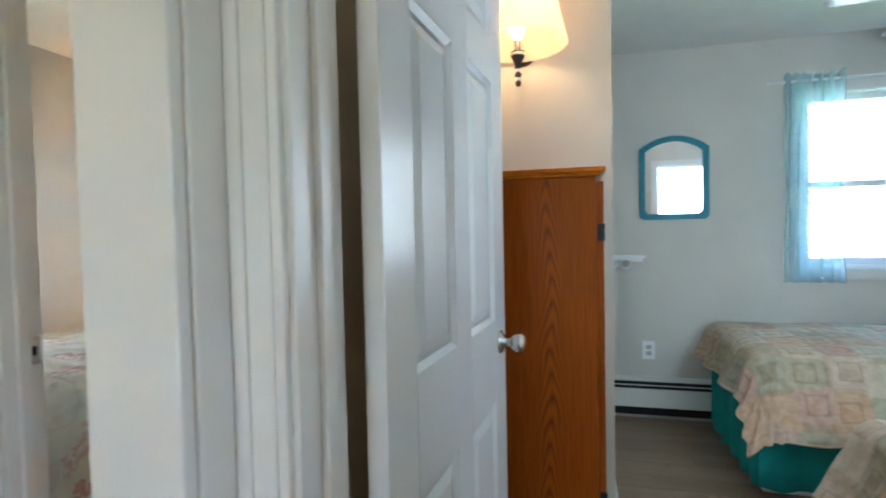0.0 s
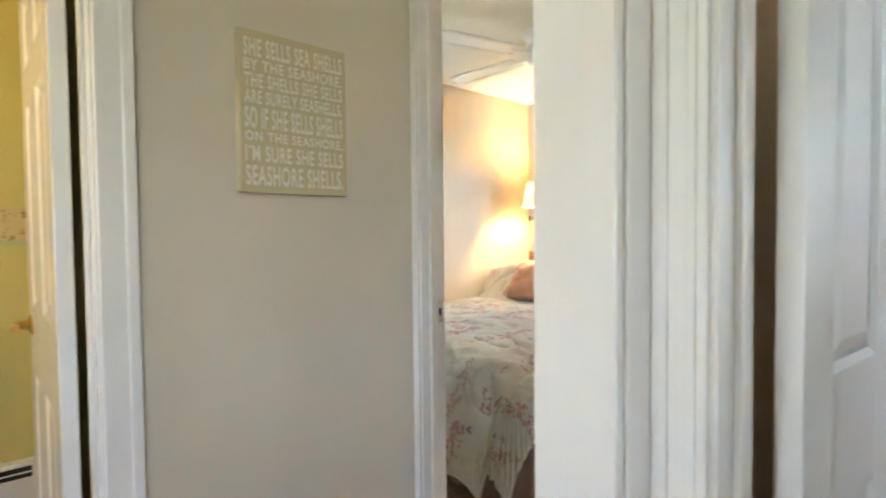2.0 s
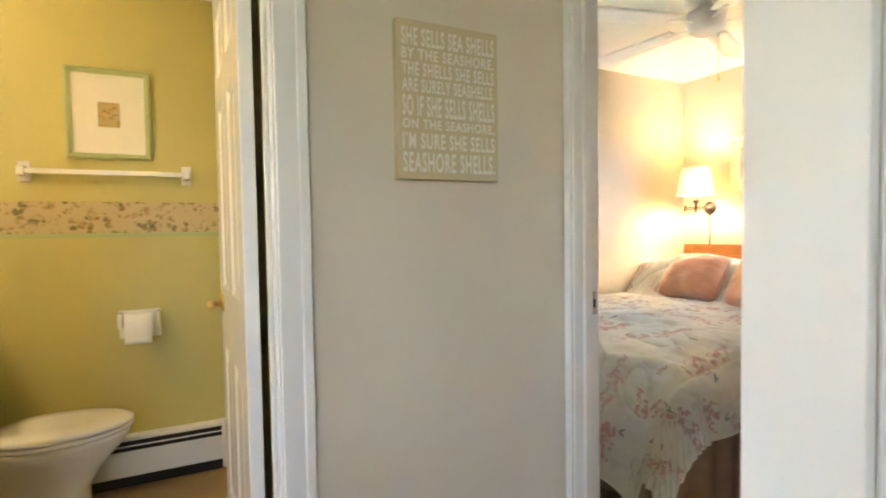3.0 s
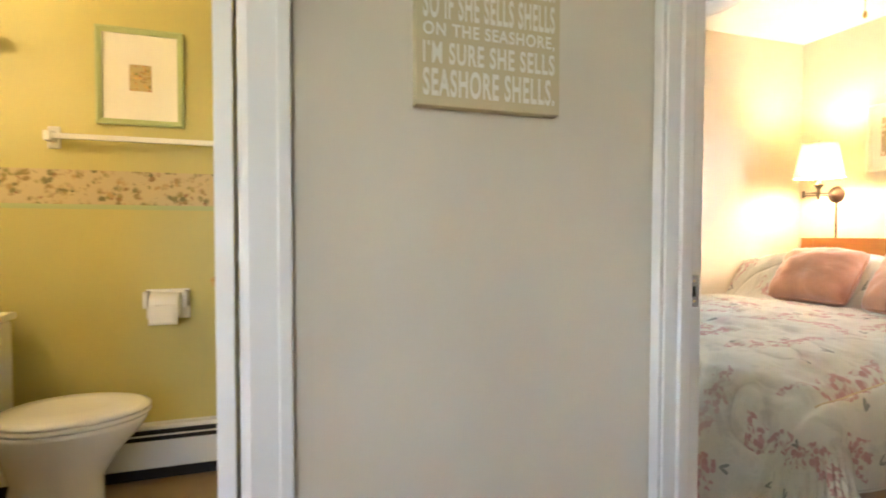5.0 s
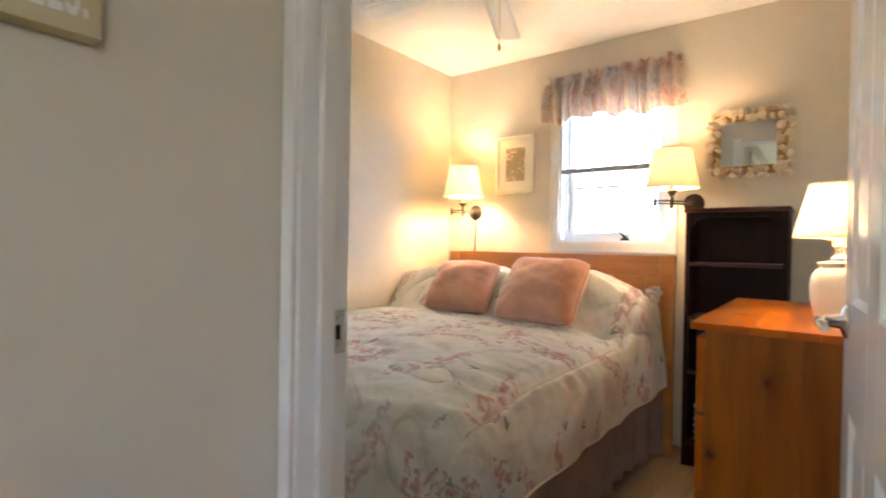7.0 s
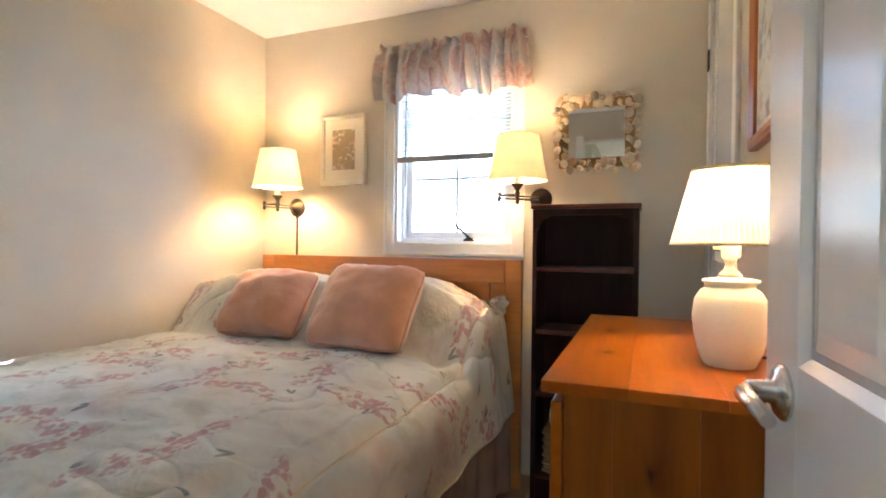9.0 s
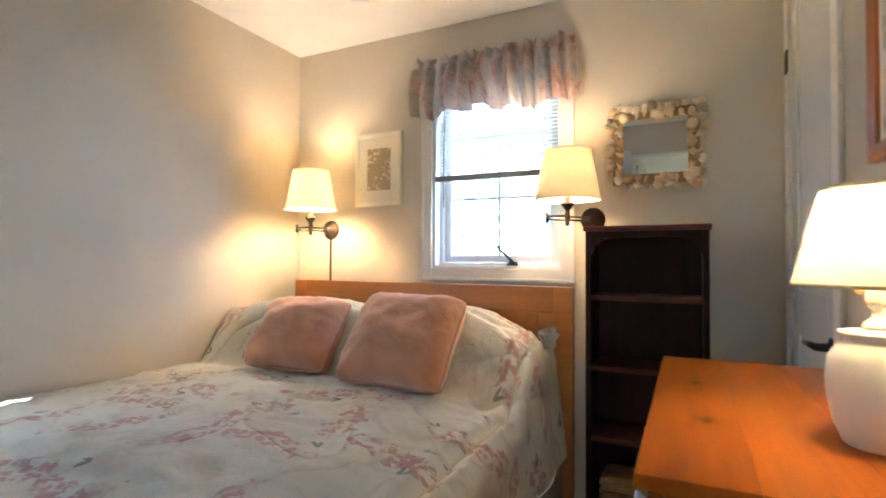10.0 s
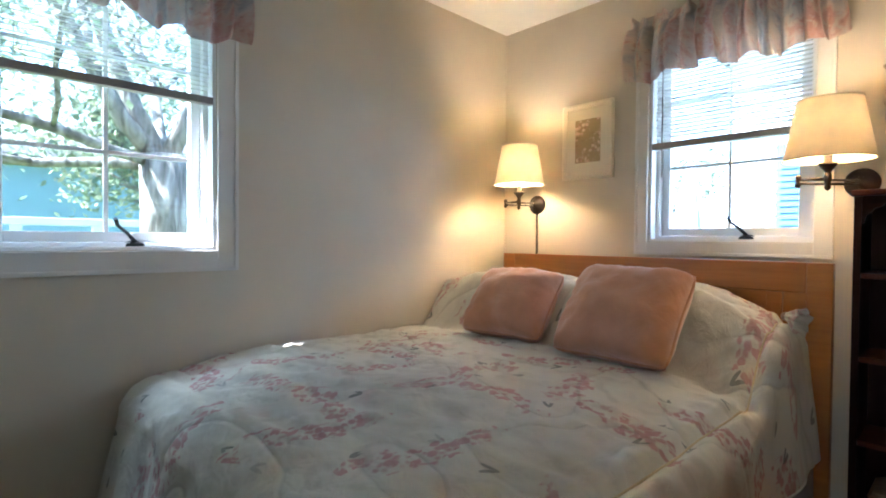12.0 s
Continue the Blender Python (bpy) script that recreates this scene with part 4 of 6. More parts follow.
for a, b in ((HBX0 + 0.075, -2.47), (-2.42, -1.375), (-1.325, HBX1 - 0.075)):
    part("panel", local(bed, boxes((a, b, HBY + 0.014, HBY + 0.024, 0.50, 0.93))), HEADW, bed)
part("mattress", local(bed, boxes((-2.70, -1.43, 1.80, 3.385, 0.36, 0.60), bevel=0.03)), MAT, bed)
part("box_spring", local(bed, boxes((-2.68, -1.34, 1.70, 3.385, 0.18, 0.355), bevel=0.01)), MAT, bed)
for x, y in ((-2.6, 1.8), (-1.42, 1.8), (-2.6, 3.3), (-1.42, 3.3)):
    part("leg", local(bed, boxes((x - 0.03, x + 0.03, y - 0.03, y + 0.03, 0.0, 0.18), bevel=0.004)), BLACKM, bed)


def pleats(pts, z0, z1, amp=0.010, freq=46, seed=0):
    """A gathered skirt along a line of points."""
    P = [Vector((*p, 0)) for p in pts]
    seglen = [(b - a).length for a, b in zip(P, P[1:])]
    tot = sum(seglen)

    def fn(u, v):
        s = u * tot
        k = 0
        while k < len(seglen) - 1 and s > seglen[k]:
            s -= seglen[k]
            k += 1
        d = (P[k + 1] - P[k]).normalized()
        nrm = Vector((-d.y, d.x, 0))
        p = P[k] + d * s
        off = amp * math.sin(u * tot * freq + 1.5 * noise.noise(Vector((u * tot * 3, seed, 1)))) * (1.3 - v)
        q = p + nrm * off
        return Vector((q.x, q.y, z0 + (z1 - z0) * v + 0.004 * math.sin(u * tot * 19)))

    return sheet(fn, int(tot * 90), 6)


part("bed_skirt", local(bed, pleats([(-2.70, 1.665), (-1.30, 1.665), (-1.295, 3.08), (-1.225, 3.392)], 0.02, 0.40)), SKIRT, bed, "gathered mauve bed skirt")


def spread_height(x, y):
    z = 0.678 + 0.022 * math.sin((x + 2.75) / 1.45 * math.pi)
    pil = sstep(2.93, 3.14, y) * (1 - 0.08 * sstep(3.26, 3.40, y))
    lump = 0.80 + 0.20 * abs(math.sin((x + 2.68) * math.pi / 0.68)) ** 0.7
    edge = 1 - 0.14 * sstep(-1.60, -1.30, x)
    z += 0.265 * pil * lump * edge - 0.014 * math.exp(-((y - 2.93) / 0.03) ** 2)
    # folds running in to the tied pillow end
    near = Vector((x + 1.29, (y - 3.33) * 1.1))
    z += 0.013 * math.sin(math.atan2(near.y, near.x) * 11) * sstep(0.40, 0.10, near.length) * pil
    z -= 0.025 * sstep(-1.55, -1.34, x) + 0.045 * sstep(2.10, 1.70, y)
    return z


spread = thing("bedspread", "pale grey-green quilted bedspread printed with pink blossom sprays", "bedspread")
cloth_bm, cloth_fn = drape(-2.70, -1.36, 1.765, 3.375, (0.06, 0.365, 0.60, 0.0), spread_height, 0.011, 0.12, 0.10, 4, 0.07, 0.006, -1.300, 0.355, 0.66, 0.26)
part("cloth", cloth_bm, SPREAD, spread)
part("seam", tube([cloth_fn((-1.300 + 2.76) / 1.765, k / 120) + Vector((0, 0, 0.001)) for k in range(30, 118)], 0.0030, 6), SHADETRIM, spread, "corded seam along the edge")
part("hem", tube([cloth_fn(k / 90, 0) for k in range(91)] + [cloth_fn(1, k / 90) for k in range(1, 88)], 0.004, 6), SPREAD, spread)


def cushion(label, m, w, h, t, seed):
    """A soft square cushion with pinched corners and a piped seam."""
    ob = thing("cushion", label, "cushion")
    ob.matrix_world = m
    bm = bmesh.new()
    N = 34

    def outline(a, b):
        """Edges drawn in a little between the corners, which stand out as ears."""
        return a * w / 2 * (0.945 + 0.055 * b * b) * (1 - 0.07 * (a * b) ** 6), b * h / 2 * (0.945 + 0.055 * a * a) * (1 - 0.07 * (a * b) ** 6)

    for side in (1, -1):
        g = []
        for i in range(N + 1):
            row = []
            for j in range(N + 1):
                a, b = math.sin((i / N - 0.5) * math.pi), math.sin((j / N - 0.5) * math.pi)
                puff = max(0.0, (1 - abs(a) ** 2.2) * (1 - abs(b) ** 2.2)) ** 0.40
                far = max(abs(a), abs(b))
                ang = math.atan2(b, a)
                pucker = noise.noise(Vector((math.cos(ang) * 6, math.sin(ang) * 6, seed))) * 0.022 * far ** 3 * puff
                lump = 0.020 * noise.noise(Vector((a * 1.7, b * 1.7, seed + side))) + 0.006 * noise.noise(Vector((a * 5, b * 4, seed - side)))
                z = side * (t / 2 + lump) * puff + side * pucker
                x, y = outline(a, b)
                row.append(bm.verts.new((x, y, z)))
            g.append(row)
        for i in range(N):
            for j in range(N):
                f = bm.faces.new([g[i][j], g[i + 1][j], g[i + 1][j + 1], g[i][j + 1]])
                f.smooth = True
    bmesh.ops.remove_doubles(bm, verts=bm.verts, dist=0.0002)
    part("cover", bm, PINK, ob)
    pts = []
    for k in range(4 * 16 + 1):
        s, q = divmod(k, 16)
        f = q / 16 * 2 - 1
        a, b = ((f, -1), (1, f), (-f, 1), (-1, -f))[s % 4]
        pts.append((*outline(a, b), 0))
    part("piping", tube(pts, 0.0055, 8), PINK, ob)
    return ob


cushion("dusty pink velour cushion leaning against the covered pillows", pose(-2.21, 2.985, 0.838, 48, 0, 6), 0.385, 0.335, 0.24, 2)
cushion("peach pink velour cushion with piped seams on the bed", pose(-1.690, 2.935, 0.855, 50, 0, 0), 0.420, 0.370, 0.25, 7)

bow = thing("pillow_tie", "gathered floral pillow end tied in a short ruffle", "pillow tie", (-1.300, 3.335, 0.852), rz=-20)


def ruffle(u, v):
    """A short cloth flare opening along x, pleated towards its rim."""
    a = u * 2 * math.pi
    r = 0.010 + 0.034 * v ** 1.3 + 0.007 * v * math.sin(a * 7)
    return Vector((0.058 * v + 0.006 * math.sin(a * 3) * v, r * math.cos(a), r * math.sin(a) - 0.014 * v * v))


part("ruffle", sheet(ruffle, 84, 8, lambda u, v: (u * 0.3, v * 0.06), 0.0015), SPREAD, bow)
part("knot", lathe([(0, -0.010), (0.012, -0.008), (0.016, 0.0), (0.012, 0.008), (0, 0.010)], 16, None, pose(0, 0, 0, 0, 90, 0)), SKIRT, bow, "dark gathered knot")

# dresser
DRX, DRY0, DRY1, DRZ = -0.815, 2.015, 2.80, 0.895
dresser = thing("dresser", "orange pine chest of drawers against the wall", "dresser", (-0.63, 2.4, 0))
TW = (RX - 0.006 - DRX + 0.012) / 3
for i in range(3):
    x = DRX - 0.012 + i * TW
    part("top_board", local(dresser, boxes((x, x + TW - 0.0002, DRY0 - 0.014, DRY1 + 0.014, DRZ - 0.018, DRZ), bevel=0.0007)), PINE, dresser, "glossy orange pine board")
# sides, back and plinth take the pine with shade put into its colour
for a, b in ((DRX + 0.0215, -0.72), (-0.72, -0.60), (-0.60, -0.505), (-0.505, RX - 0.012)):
    part("side_board", local(dresser, boxes((a, b - 0.0002, DRY0, DRY0 + 0.022, 0.0, DRZ - 0.019), bevel=0.0006)), PINE_SHADED, dresser)
part("side_panel", local(dresser, boxes((DRX + 0.012, RX - 0.012, DRY1 - 0.022, DRY1, 0.0, DRZ - 0.019), bevel=0.002)), PINE_SHADED, dresser)
part("back_panel", local(dresser, boxes((RX - 0.020, RX - 0.013, DRY0 + 0.022, DRY1 - 0.022, 0.05, DRZ - 0.019))), PINE_SHADED, dresser)
part("plinth", local(dresser, boxes((DRX + 0.03, DRX + 0.05, DRY0 + 0.022, DRY1 - 0.022, 0.0, 0.08))), PINE_SHADED, dresser)
for i in range(4):
    z0 = 0.085 + i * 0.195
    dr = part("drawer", local(dresser, boxes((DRX, DRX + 0.020, DRY0 + 0.004, DRY1 - 0.004, z0, z0 + 0.188), bevel=0.004)), PINE, dresser)
    for y in (DRY0 + 0.17, DRY1 - 0.17):
        kb = lathe([(0, 0), (0.010, 0), (0.009, 0.012), (0.017, 0.020), (0.017, 0.026), (0, 0.030)], 16, None, pose(DRX, y, z0 + 0.11, 0, -90, 0))
        part("knob", local(dresser, kb), CERAMIC, dr, "small white knob")


def lathe_part(name, prof, mat, parent, at=(0, 0, 0), label="", seg=36):
    return part(name, lathe(prof, seg, None, pose(*at)), mat, parent, label)


lamp = thing("table_lamp", "lit cream ceramic ginger-jar lamp with a pleated shade", "table lamp", (-0.535, 2.240, DRZ))
lathe_part("jar", [(0, 0.0), (0.040, 0.0), (0.043, 0.003), (0.052, 0.026), (0.059, 0.058), (0.0615, 0.088), (0.058, 0.117), (0.048, 0.134), (0.040, 0.1385), (0.039, 0.143), (0.046, 0.149), (0.046, 0.153), (0.026, 0.156), (0, 0.157)], JAR, lamp)
lathe_part("neck", [(0, 0.1575), (0.021, 0.1575), (0.019, 0.164), (0.010, 0.173), (0.008, 0.183), (0.012, 0.185), (0.012, 0.191), (0, 0.191)], CLEAR, lamp, label="clear glass neck")
lathe_part("socket", [(0, 0.1915), (0.014, 0.1915), (0.016, 0.196), (0.016, 0.222), (0.012, 0.2275), (0, 0.2275)], JAR, lamp, label="pale socket")
part("switch_key", tube([(-0.016, 0, 0.208), (-0.028, 0, 0.208)], 0.0035, 8), BRASS, lamp)
lathe_part("bulb", [(0, 0.228), (0.012, 0.228), (0.014, 0.236), (0.024, 0.255), (0.026, 0.275), (0.017, 0.295), (0, 0.302)], BULB, lamp, seg=20)


def pleated_shade(parent, r0, r1, z0, z1, n=72, mat=SHADET, depth=0.0016):
    def fn(u, v):
        r = r0 + (r1 - r0) * v + depth * math.cos(u * 2 * math.pi * n)
        return Vector((r * math.cos(u * 2 * math.pi), r * math.sin(u * 2 * math.pi), z0 + (z1 - z0) * v))
    s = part("shade", sheet(fn, n * 4 if depth else 64, 4), mat, parent, "glowing cream fabric shade")
    for r, z in ((r0, z0), (r1, z1)):
        part("shade_trim", tube([(r * math.cos(k * math.pi / 24), r * math.sin(k * math.pi / 24), z) for k in range(49)], 0.0028, 6), SHADETRIM, s)
    return s


pleated_shade(lamp, 0.099, 0.064, 0.216, 0.350)
part("harp", tube([(0.0, -0.030, 0.222), (0, -0.032, 0.28), (0, 0, 0.335), (0, 0.032, 0.28), (0, 0.030, 0.222)], 0.0016, 6), BRASS, lamp)
part("spider", boxes((-0.065, 0.065, -0.0015, 0.0015, 0.338, 0.341), (-0.0015, 0.0015, -0.065, 0.065, 0.3375, 0.3405)), BRASS, lamp)
part("cord", tube([(0.03, 0.045, 0.006), (0.075, 0.075, 0.004), (0.085, 0.11, 0.004), (0.095, 0.16, 0.004)], 0.003, 6), BLACKM, lamp, "thin black cord")
bulb_light("table_lamp_bulb", (-0.535, 2.240, DRZ + 0.282), 1.25, radius=0.03)

# bookcase
bk = thing("bookcase", "narrow dark mahogany bookcase, nearly empty", "bookcase", (-0.91, 3.47, 0))
KX0, KX1, KY0, KY1, KZ = -1.125, -0.70, 3.36, 3.585, 1.275
part("side_panel", local(bk, boxes((KX0, KX0 + 0.02, KY0, KY1, 0, KZ - 0.02), bevel=0.002)), MAHOG_SHADED, bk)
part("side_panel", local(bk, boxes((KX1 - 0.02, KX1, KY0, KY1, 0, KZ - 0.02), bevel=0.002)), MAHOG_SHADED, bk)
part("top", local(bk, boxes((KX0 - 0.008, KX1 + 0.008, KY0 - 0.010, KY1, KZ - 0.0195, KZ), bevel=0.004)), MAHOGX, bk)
part("back_panel", local(bk, boxes((KX0 + 0.02, KX1 - 0.02, KY1 - 0.008, KY1 - 0.002, 0.05, KZ - 0.02))), MAHOG_SHADED, bk)
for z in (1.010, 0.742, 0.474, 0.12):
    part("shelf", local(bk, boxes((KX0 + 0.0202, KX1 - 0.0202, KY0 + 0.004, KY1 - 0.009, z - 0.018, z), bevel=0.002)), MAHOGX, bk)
part("plinth", local(bk, boxes((KX0 + 0.0202, KX1 - 0.0202, KY0 + 0.008, KY0 + 0.022, 0.0, 0.10))), MAHOG_SHADED, bk)
part("face_rail", local(bk, boxes((KX0 + 0.0202, KX1 - 0.0202, KY0 + 0.001, KY0 + 0.014, KZ - 0.045, KZ - 0.02))), MAHOG_SHADED, bk)
for sx, x in ((1, KX0 + 0.0202), (-1, KX1 - 0.0202)):
    bm = bmesh.new()
    prof = [(0, -0.045), (0.055, -0.045), (0.05, -0.055), (0.03, -0.06), (0.022, -0.075), (0.012, -0.08), (0.008, -0.105), (0, -0.11)]
    for y in (KY0 + 0.002, KY0 + 0.014):
        bm.faces.new([bm.verts.new((x + sx * a, y, KZ + b)) for a, b in prof])
    k = len(prof)
    bm.verts.ensure_lookup_table()
    for i in range(k):
        bm.faces.new([bm.verts[i], bm.verts[(i + 1) % k], bm.verts[k + (i + 1) % k], bm.verts[k + i]])
    part("corner_bracket", local(bk, bm), MAHOG_SHADED, bk)
basket = thing("basket", "small tan wicker basket on the lowest shelf", "basket", (-0.98, 3.46, 0.12))
part("body", boxes((-0.09, 0.11, -0.085, 0.085, 0.0, 0.20), bevel=0.02), WICKER, basket)
for i in range(6):
    z = 0.02 + i * 0.032
    part("weave", tube([(-0.092, -0.087, z), (0.112, -0.087, z), (0.112, 0.087, z), (-0.092, 0.087, z), (-0.092, -0.087, z)], 0.006, 6), WICKER, basket)

# wall sconces


def swing_sconce(label, base, shade_at, elbow, watts, cover_to):
    """A swing-arm sconce on the north wall: round plate, two-bar arm, cup, drum shade."""
    ob = thing("wall_sconce", label, "wall sconce", base, "bedside sconces")
    b = Vector(base)
    c = Vector(shade_at) - b
    e = Vector(elbow) - b
    plate = [(0, 0.0), (0.052, 0.0), (0.052, 0.006), (0.046, 0.012), (0.036, 0.014), (0.033, 0.020), (0.022, 0.026), (0.016, 0.034), (0, 0.036)]
    part("wall_plate", lathe(plate, 32, None, pose(0, -0.001, 0, 90, 0, 0)), BRONZE, ob, "dark bronze round plate")
    part("hub", tube([(0, -0.03, -0.022), (0, -0.03, 0.022)], 0.008, 10), BRONZE, ob)
    for dz in (-0.007, 0.007):
        part("arm", tube([(0, -0.03, dz), (e.x, e.y, dz)], 0.0042, 8), BRONZE, ob)
    part("joint", lathe([(0, -0.024), (0.006, -0.022), (0.010, -0.014), (0.007, 0), (0.010, 0.014), (0.006, 0.022), (0, 0.024)], 14, None, pose(e.x, e.y, 0)), BRONZE, ob)
    part("arm", tube([(e.x, e.y, 0.004), (c.x, c.y, 0.004)], 0.0045, 8), BRONZE, ob)
    lathe_part("cup", [(0, -0.040), (0.006, -0.036), (0.010, -0.028), (0.006, -0.018), (0.011, -0.008), (0.011, 0.014), (0.008, 0.020), (0.014, 0.030), (0.026, 0.046), (0.027, 0.052), (0.012, 0.056), (0.012, 0.085), (0, 0.085)], BRONZE, ob, (c.x, c.y, 0), seg=20)
    z0 = c.z
    sh = Matrix.Translation((c.x, c.y, 0))
    holder = part("bulb", lathe([(0, 0.0855), (0.012, 0.0855), (0.016, 0.10), (0.024, 0.118), (0.024, 0.132), (0.014, 0.148), (0, 0.152)], 18, None, sh), BULB, ob)
    h = 0.195

    def fn(u, v):
        r = 0.127 - 0.036 * v
        return Vector((c.x + r * math.cos(u * 2 * math.pi), c.y + r * math.sin(u * 2 * math.pi), z0 + h * v))

    s = part("shade", sheet(fn, 64, 4), SHADE, ob, "glowing cream drum shade")
    for r, z in ((0.127, z0), (0.091, z0 + h)):
        part("shade_trim", tube([(c.x + r * math.cos(k * math.pi / 24), c.y + r * math.sin(k * math.pi / 24), z) for k in range(49)], 0.0022, 6), SHADETRIM, s)
    part("spider", boxes((c.x - 0.091, c.x + 0.091, c.y - 0.0015, c.y + 0.0015, z0 + h - 0.006, z0 + h - 0.003)), BRONZE, ob)
    part("stem", tube([(c.x, c.y, 0.165), (c.x, c.y, z0 + h)], 0.003, 6), BRONZE, ob)
    lathe_part("finial", [(0, 0.0), (0.006, 0.001), (0.004, 0.006), (0.008, 0.012), (0.006, 0.019), (0, 0.022)], BRONZE, ob, (c.x, c.y, z0 + h), seg=12)
    part("cord_cover", boxes((-0.005, 0.005, -0.008, -0.001, cover_to - b.z, -0.050), bevel=0.001), BRONZE, ob, "dark cord cover")
    bulb_light("sconce_bulb", (shade_at[0], shade_at[1], b.z + 0.185), watts)
    return ob


swing_sconce("lit swing-arm bronze sconce with a cream shade beside the picture", (-2.536, NY, 1.303), (-2.49, 3.375, 1.395), (-2.60, 3.40, 1.303), 1.75, 0.9)
swing_sconce("lit swing-arm bronze sconce with a cream shade above the bookcase", (-1.135, NY, 1.318), (-1.197, 3.375, 1.382), (-1.285, 3.40, 1.318), 0.9, 0.9)


# pictures


def framed(name, label, m, w, h, bar, depth, frame_mat, inset, print_mat, mat_mat=MAT):
    """A framed picture in the plane y 0, facing -y; x runs right, z up from its lower left corner."""
    ob = thing(name, label, "picture")
    ob.matrix_world = m
    bm = bmesh.new()
    out = [(0, 0), (w, 0), (w, h), (0, h)]
    loops = []
    for ins, y in ((0.0, 0.0), (0.0, -depth), (bar * 0.35, -depth * 1.15), (bar, -depth * 0.75), (bar, -depth * 0.3)):
        loops.append([bm.verts.new((x + (ins if x == 0 else -ins), y - 0.001, z + (ins if z == 0 else -ins))) for x, z in out])
    for a, b in zip(loops, loops[1:]):
        for k in range(4):
            bm.faces.new([a[k], a[(k + 1) % 4], b[(k + 1) % 4], b[k]])
    part("picture_frame", bm, frame_mat, ob)
    part("mat_board", boxes((bar - 0.001, w - bar + 0.001, -depth * 0.45, -0.002, bar - 0.001, h - bar + 0.001)), mat_mat, ob)
    (a0, a1, b0, b1) = inset
    part("print", boxes((a0, a1, -depth * 0.45 - 0.0012, -depth * 0.45 - 0.0002, b0, b1)), print_mat, ob)
    return ob


framed("picture", "small still-life print in a cream frame", pose(-2.365, NY, 1.42), 0.283, 0.385, 0.022, 0.022, MAT, (0.07, 0.213, 0.085, 0.305), PRINT1)
framed("picture", "tall grass print in a cherry wood frame", pose(RX, 2.615, 1.335, 0, 0, -90), 0.345, 0.50, 0.032, 0.020, FRAMEW, (0.05, 0.295, 0.05, 0.45), PRINT3)

# shell mirror
sm = thing("shell_mirror", "square mirror framed with glued sea shells", "mirror", (-0.888, NY, 1.612))
part("backing", boxes((-0.165, 0.165, -0.016, -0.001, -0.155, 0.155), bevel=0.004), WICKER, sm)
part("glass", boxes((-0.122, 0.122, -0.0185, -0.0165, -0.112, 0.112)), MIRROR, sm)
rs = random.Random(12)


def shell_mesh(kind):
    bm = bmesh.new()
    if kind == 0:       # scallop fan
        n = 12
        top = bm.verts.new((0, 0, 0.004))
        ring = []
        for k in range(n + 1):
            a = radians(-70 + 140 * k / n)
            r = 0.026 * (1 + 0.06 * (k % 2))
            ring.append((bm.verts.new((r * 0.55 * math.sin(a), r * 0.55 * math.cos(a), 0.012 + 0.002 * (k % 2))), bm.verts.new((r * math.sin(a), r * math.cos(a), 0.001 + 0.003 * (k % 2)))))
        for a, b in zip(ring, ring[1:]):
            bm.faces.new([top, a[0], b[0]])
            bm.faces.new([a[0], a[1], b[1], b[0]])
    elif kind == 1:     # turret
        lathe([(0, 0), (0.012, 0.004), (0.008, 0.009), (0.011, 0.013), (0.007, 0.018), (0.009, 0.022), (0.005, 0.027), (0.006, 0.03), (0, 0.042)], 9, bm, pose(0, -0.02, 0.008, -80, 0, 0))
    elif kind == 2:     # cockle dome
        lathe([(0.021, 0), (0.020, 0.006), (0.014, 0.013), (0.006, 0.016), (0, 0.017)], 11, bm, Matrix.Diagonal((1, 1.25, 1, 1)))
    else:               # snail
        lathe([(0.016, 0), (0.018, 0.006), (0.012, 0.011), (0.013, 0.014), (0.006, 0.019), (0, 0.021)], 10, bm, Matrix.Diagonal((1.2, 0.9, 1, 1)))
    me = bpy.data.meshes.new("shell")
    bmesh.ops.recalc_face_normals(bm, faces=bm.faces)
    bm.to_mesh(me)
    bm.free()
    me.materials.append(SHELL)
    return me


shells = [shell_mesh(k) for k in range(4)]
for ring_r, n in ((0.163, 46), (0.134, 38)):
    for i in range(n):
        f = (i + rs.uniform(-0.3, 0.3)) / n * 4
        s, q = int(f) % 4, (f % 1) * 2 - 1
        x, z = ((q, -1), (1, q), (-q, 1), (-1, -q))[s]
        x, z = x * ring_r * 1.05 + rs.uniform(-.006, .006), z * ring_r * 0.98 + rs.uniform(-.006, .006)
        sc = rs.uniform(0.7, 1.05)
        piece("shell", rs.choice(shells), sm, pose(x, -0.016 - (0.004 if ring_r < 0.15 else 0), z, 90, 0, 0) @ pose(0, 0, 0, rs.uniform(-25, 25), rs.uniform(-25, 25), rs.uniform(0, 360)) @ Matrix.Diagonal((sc, sc, sc, 1)))


# ceiling fans


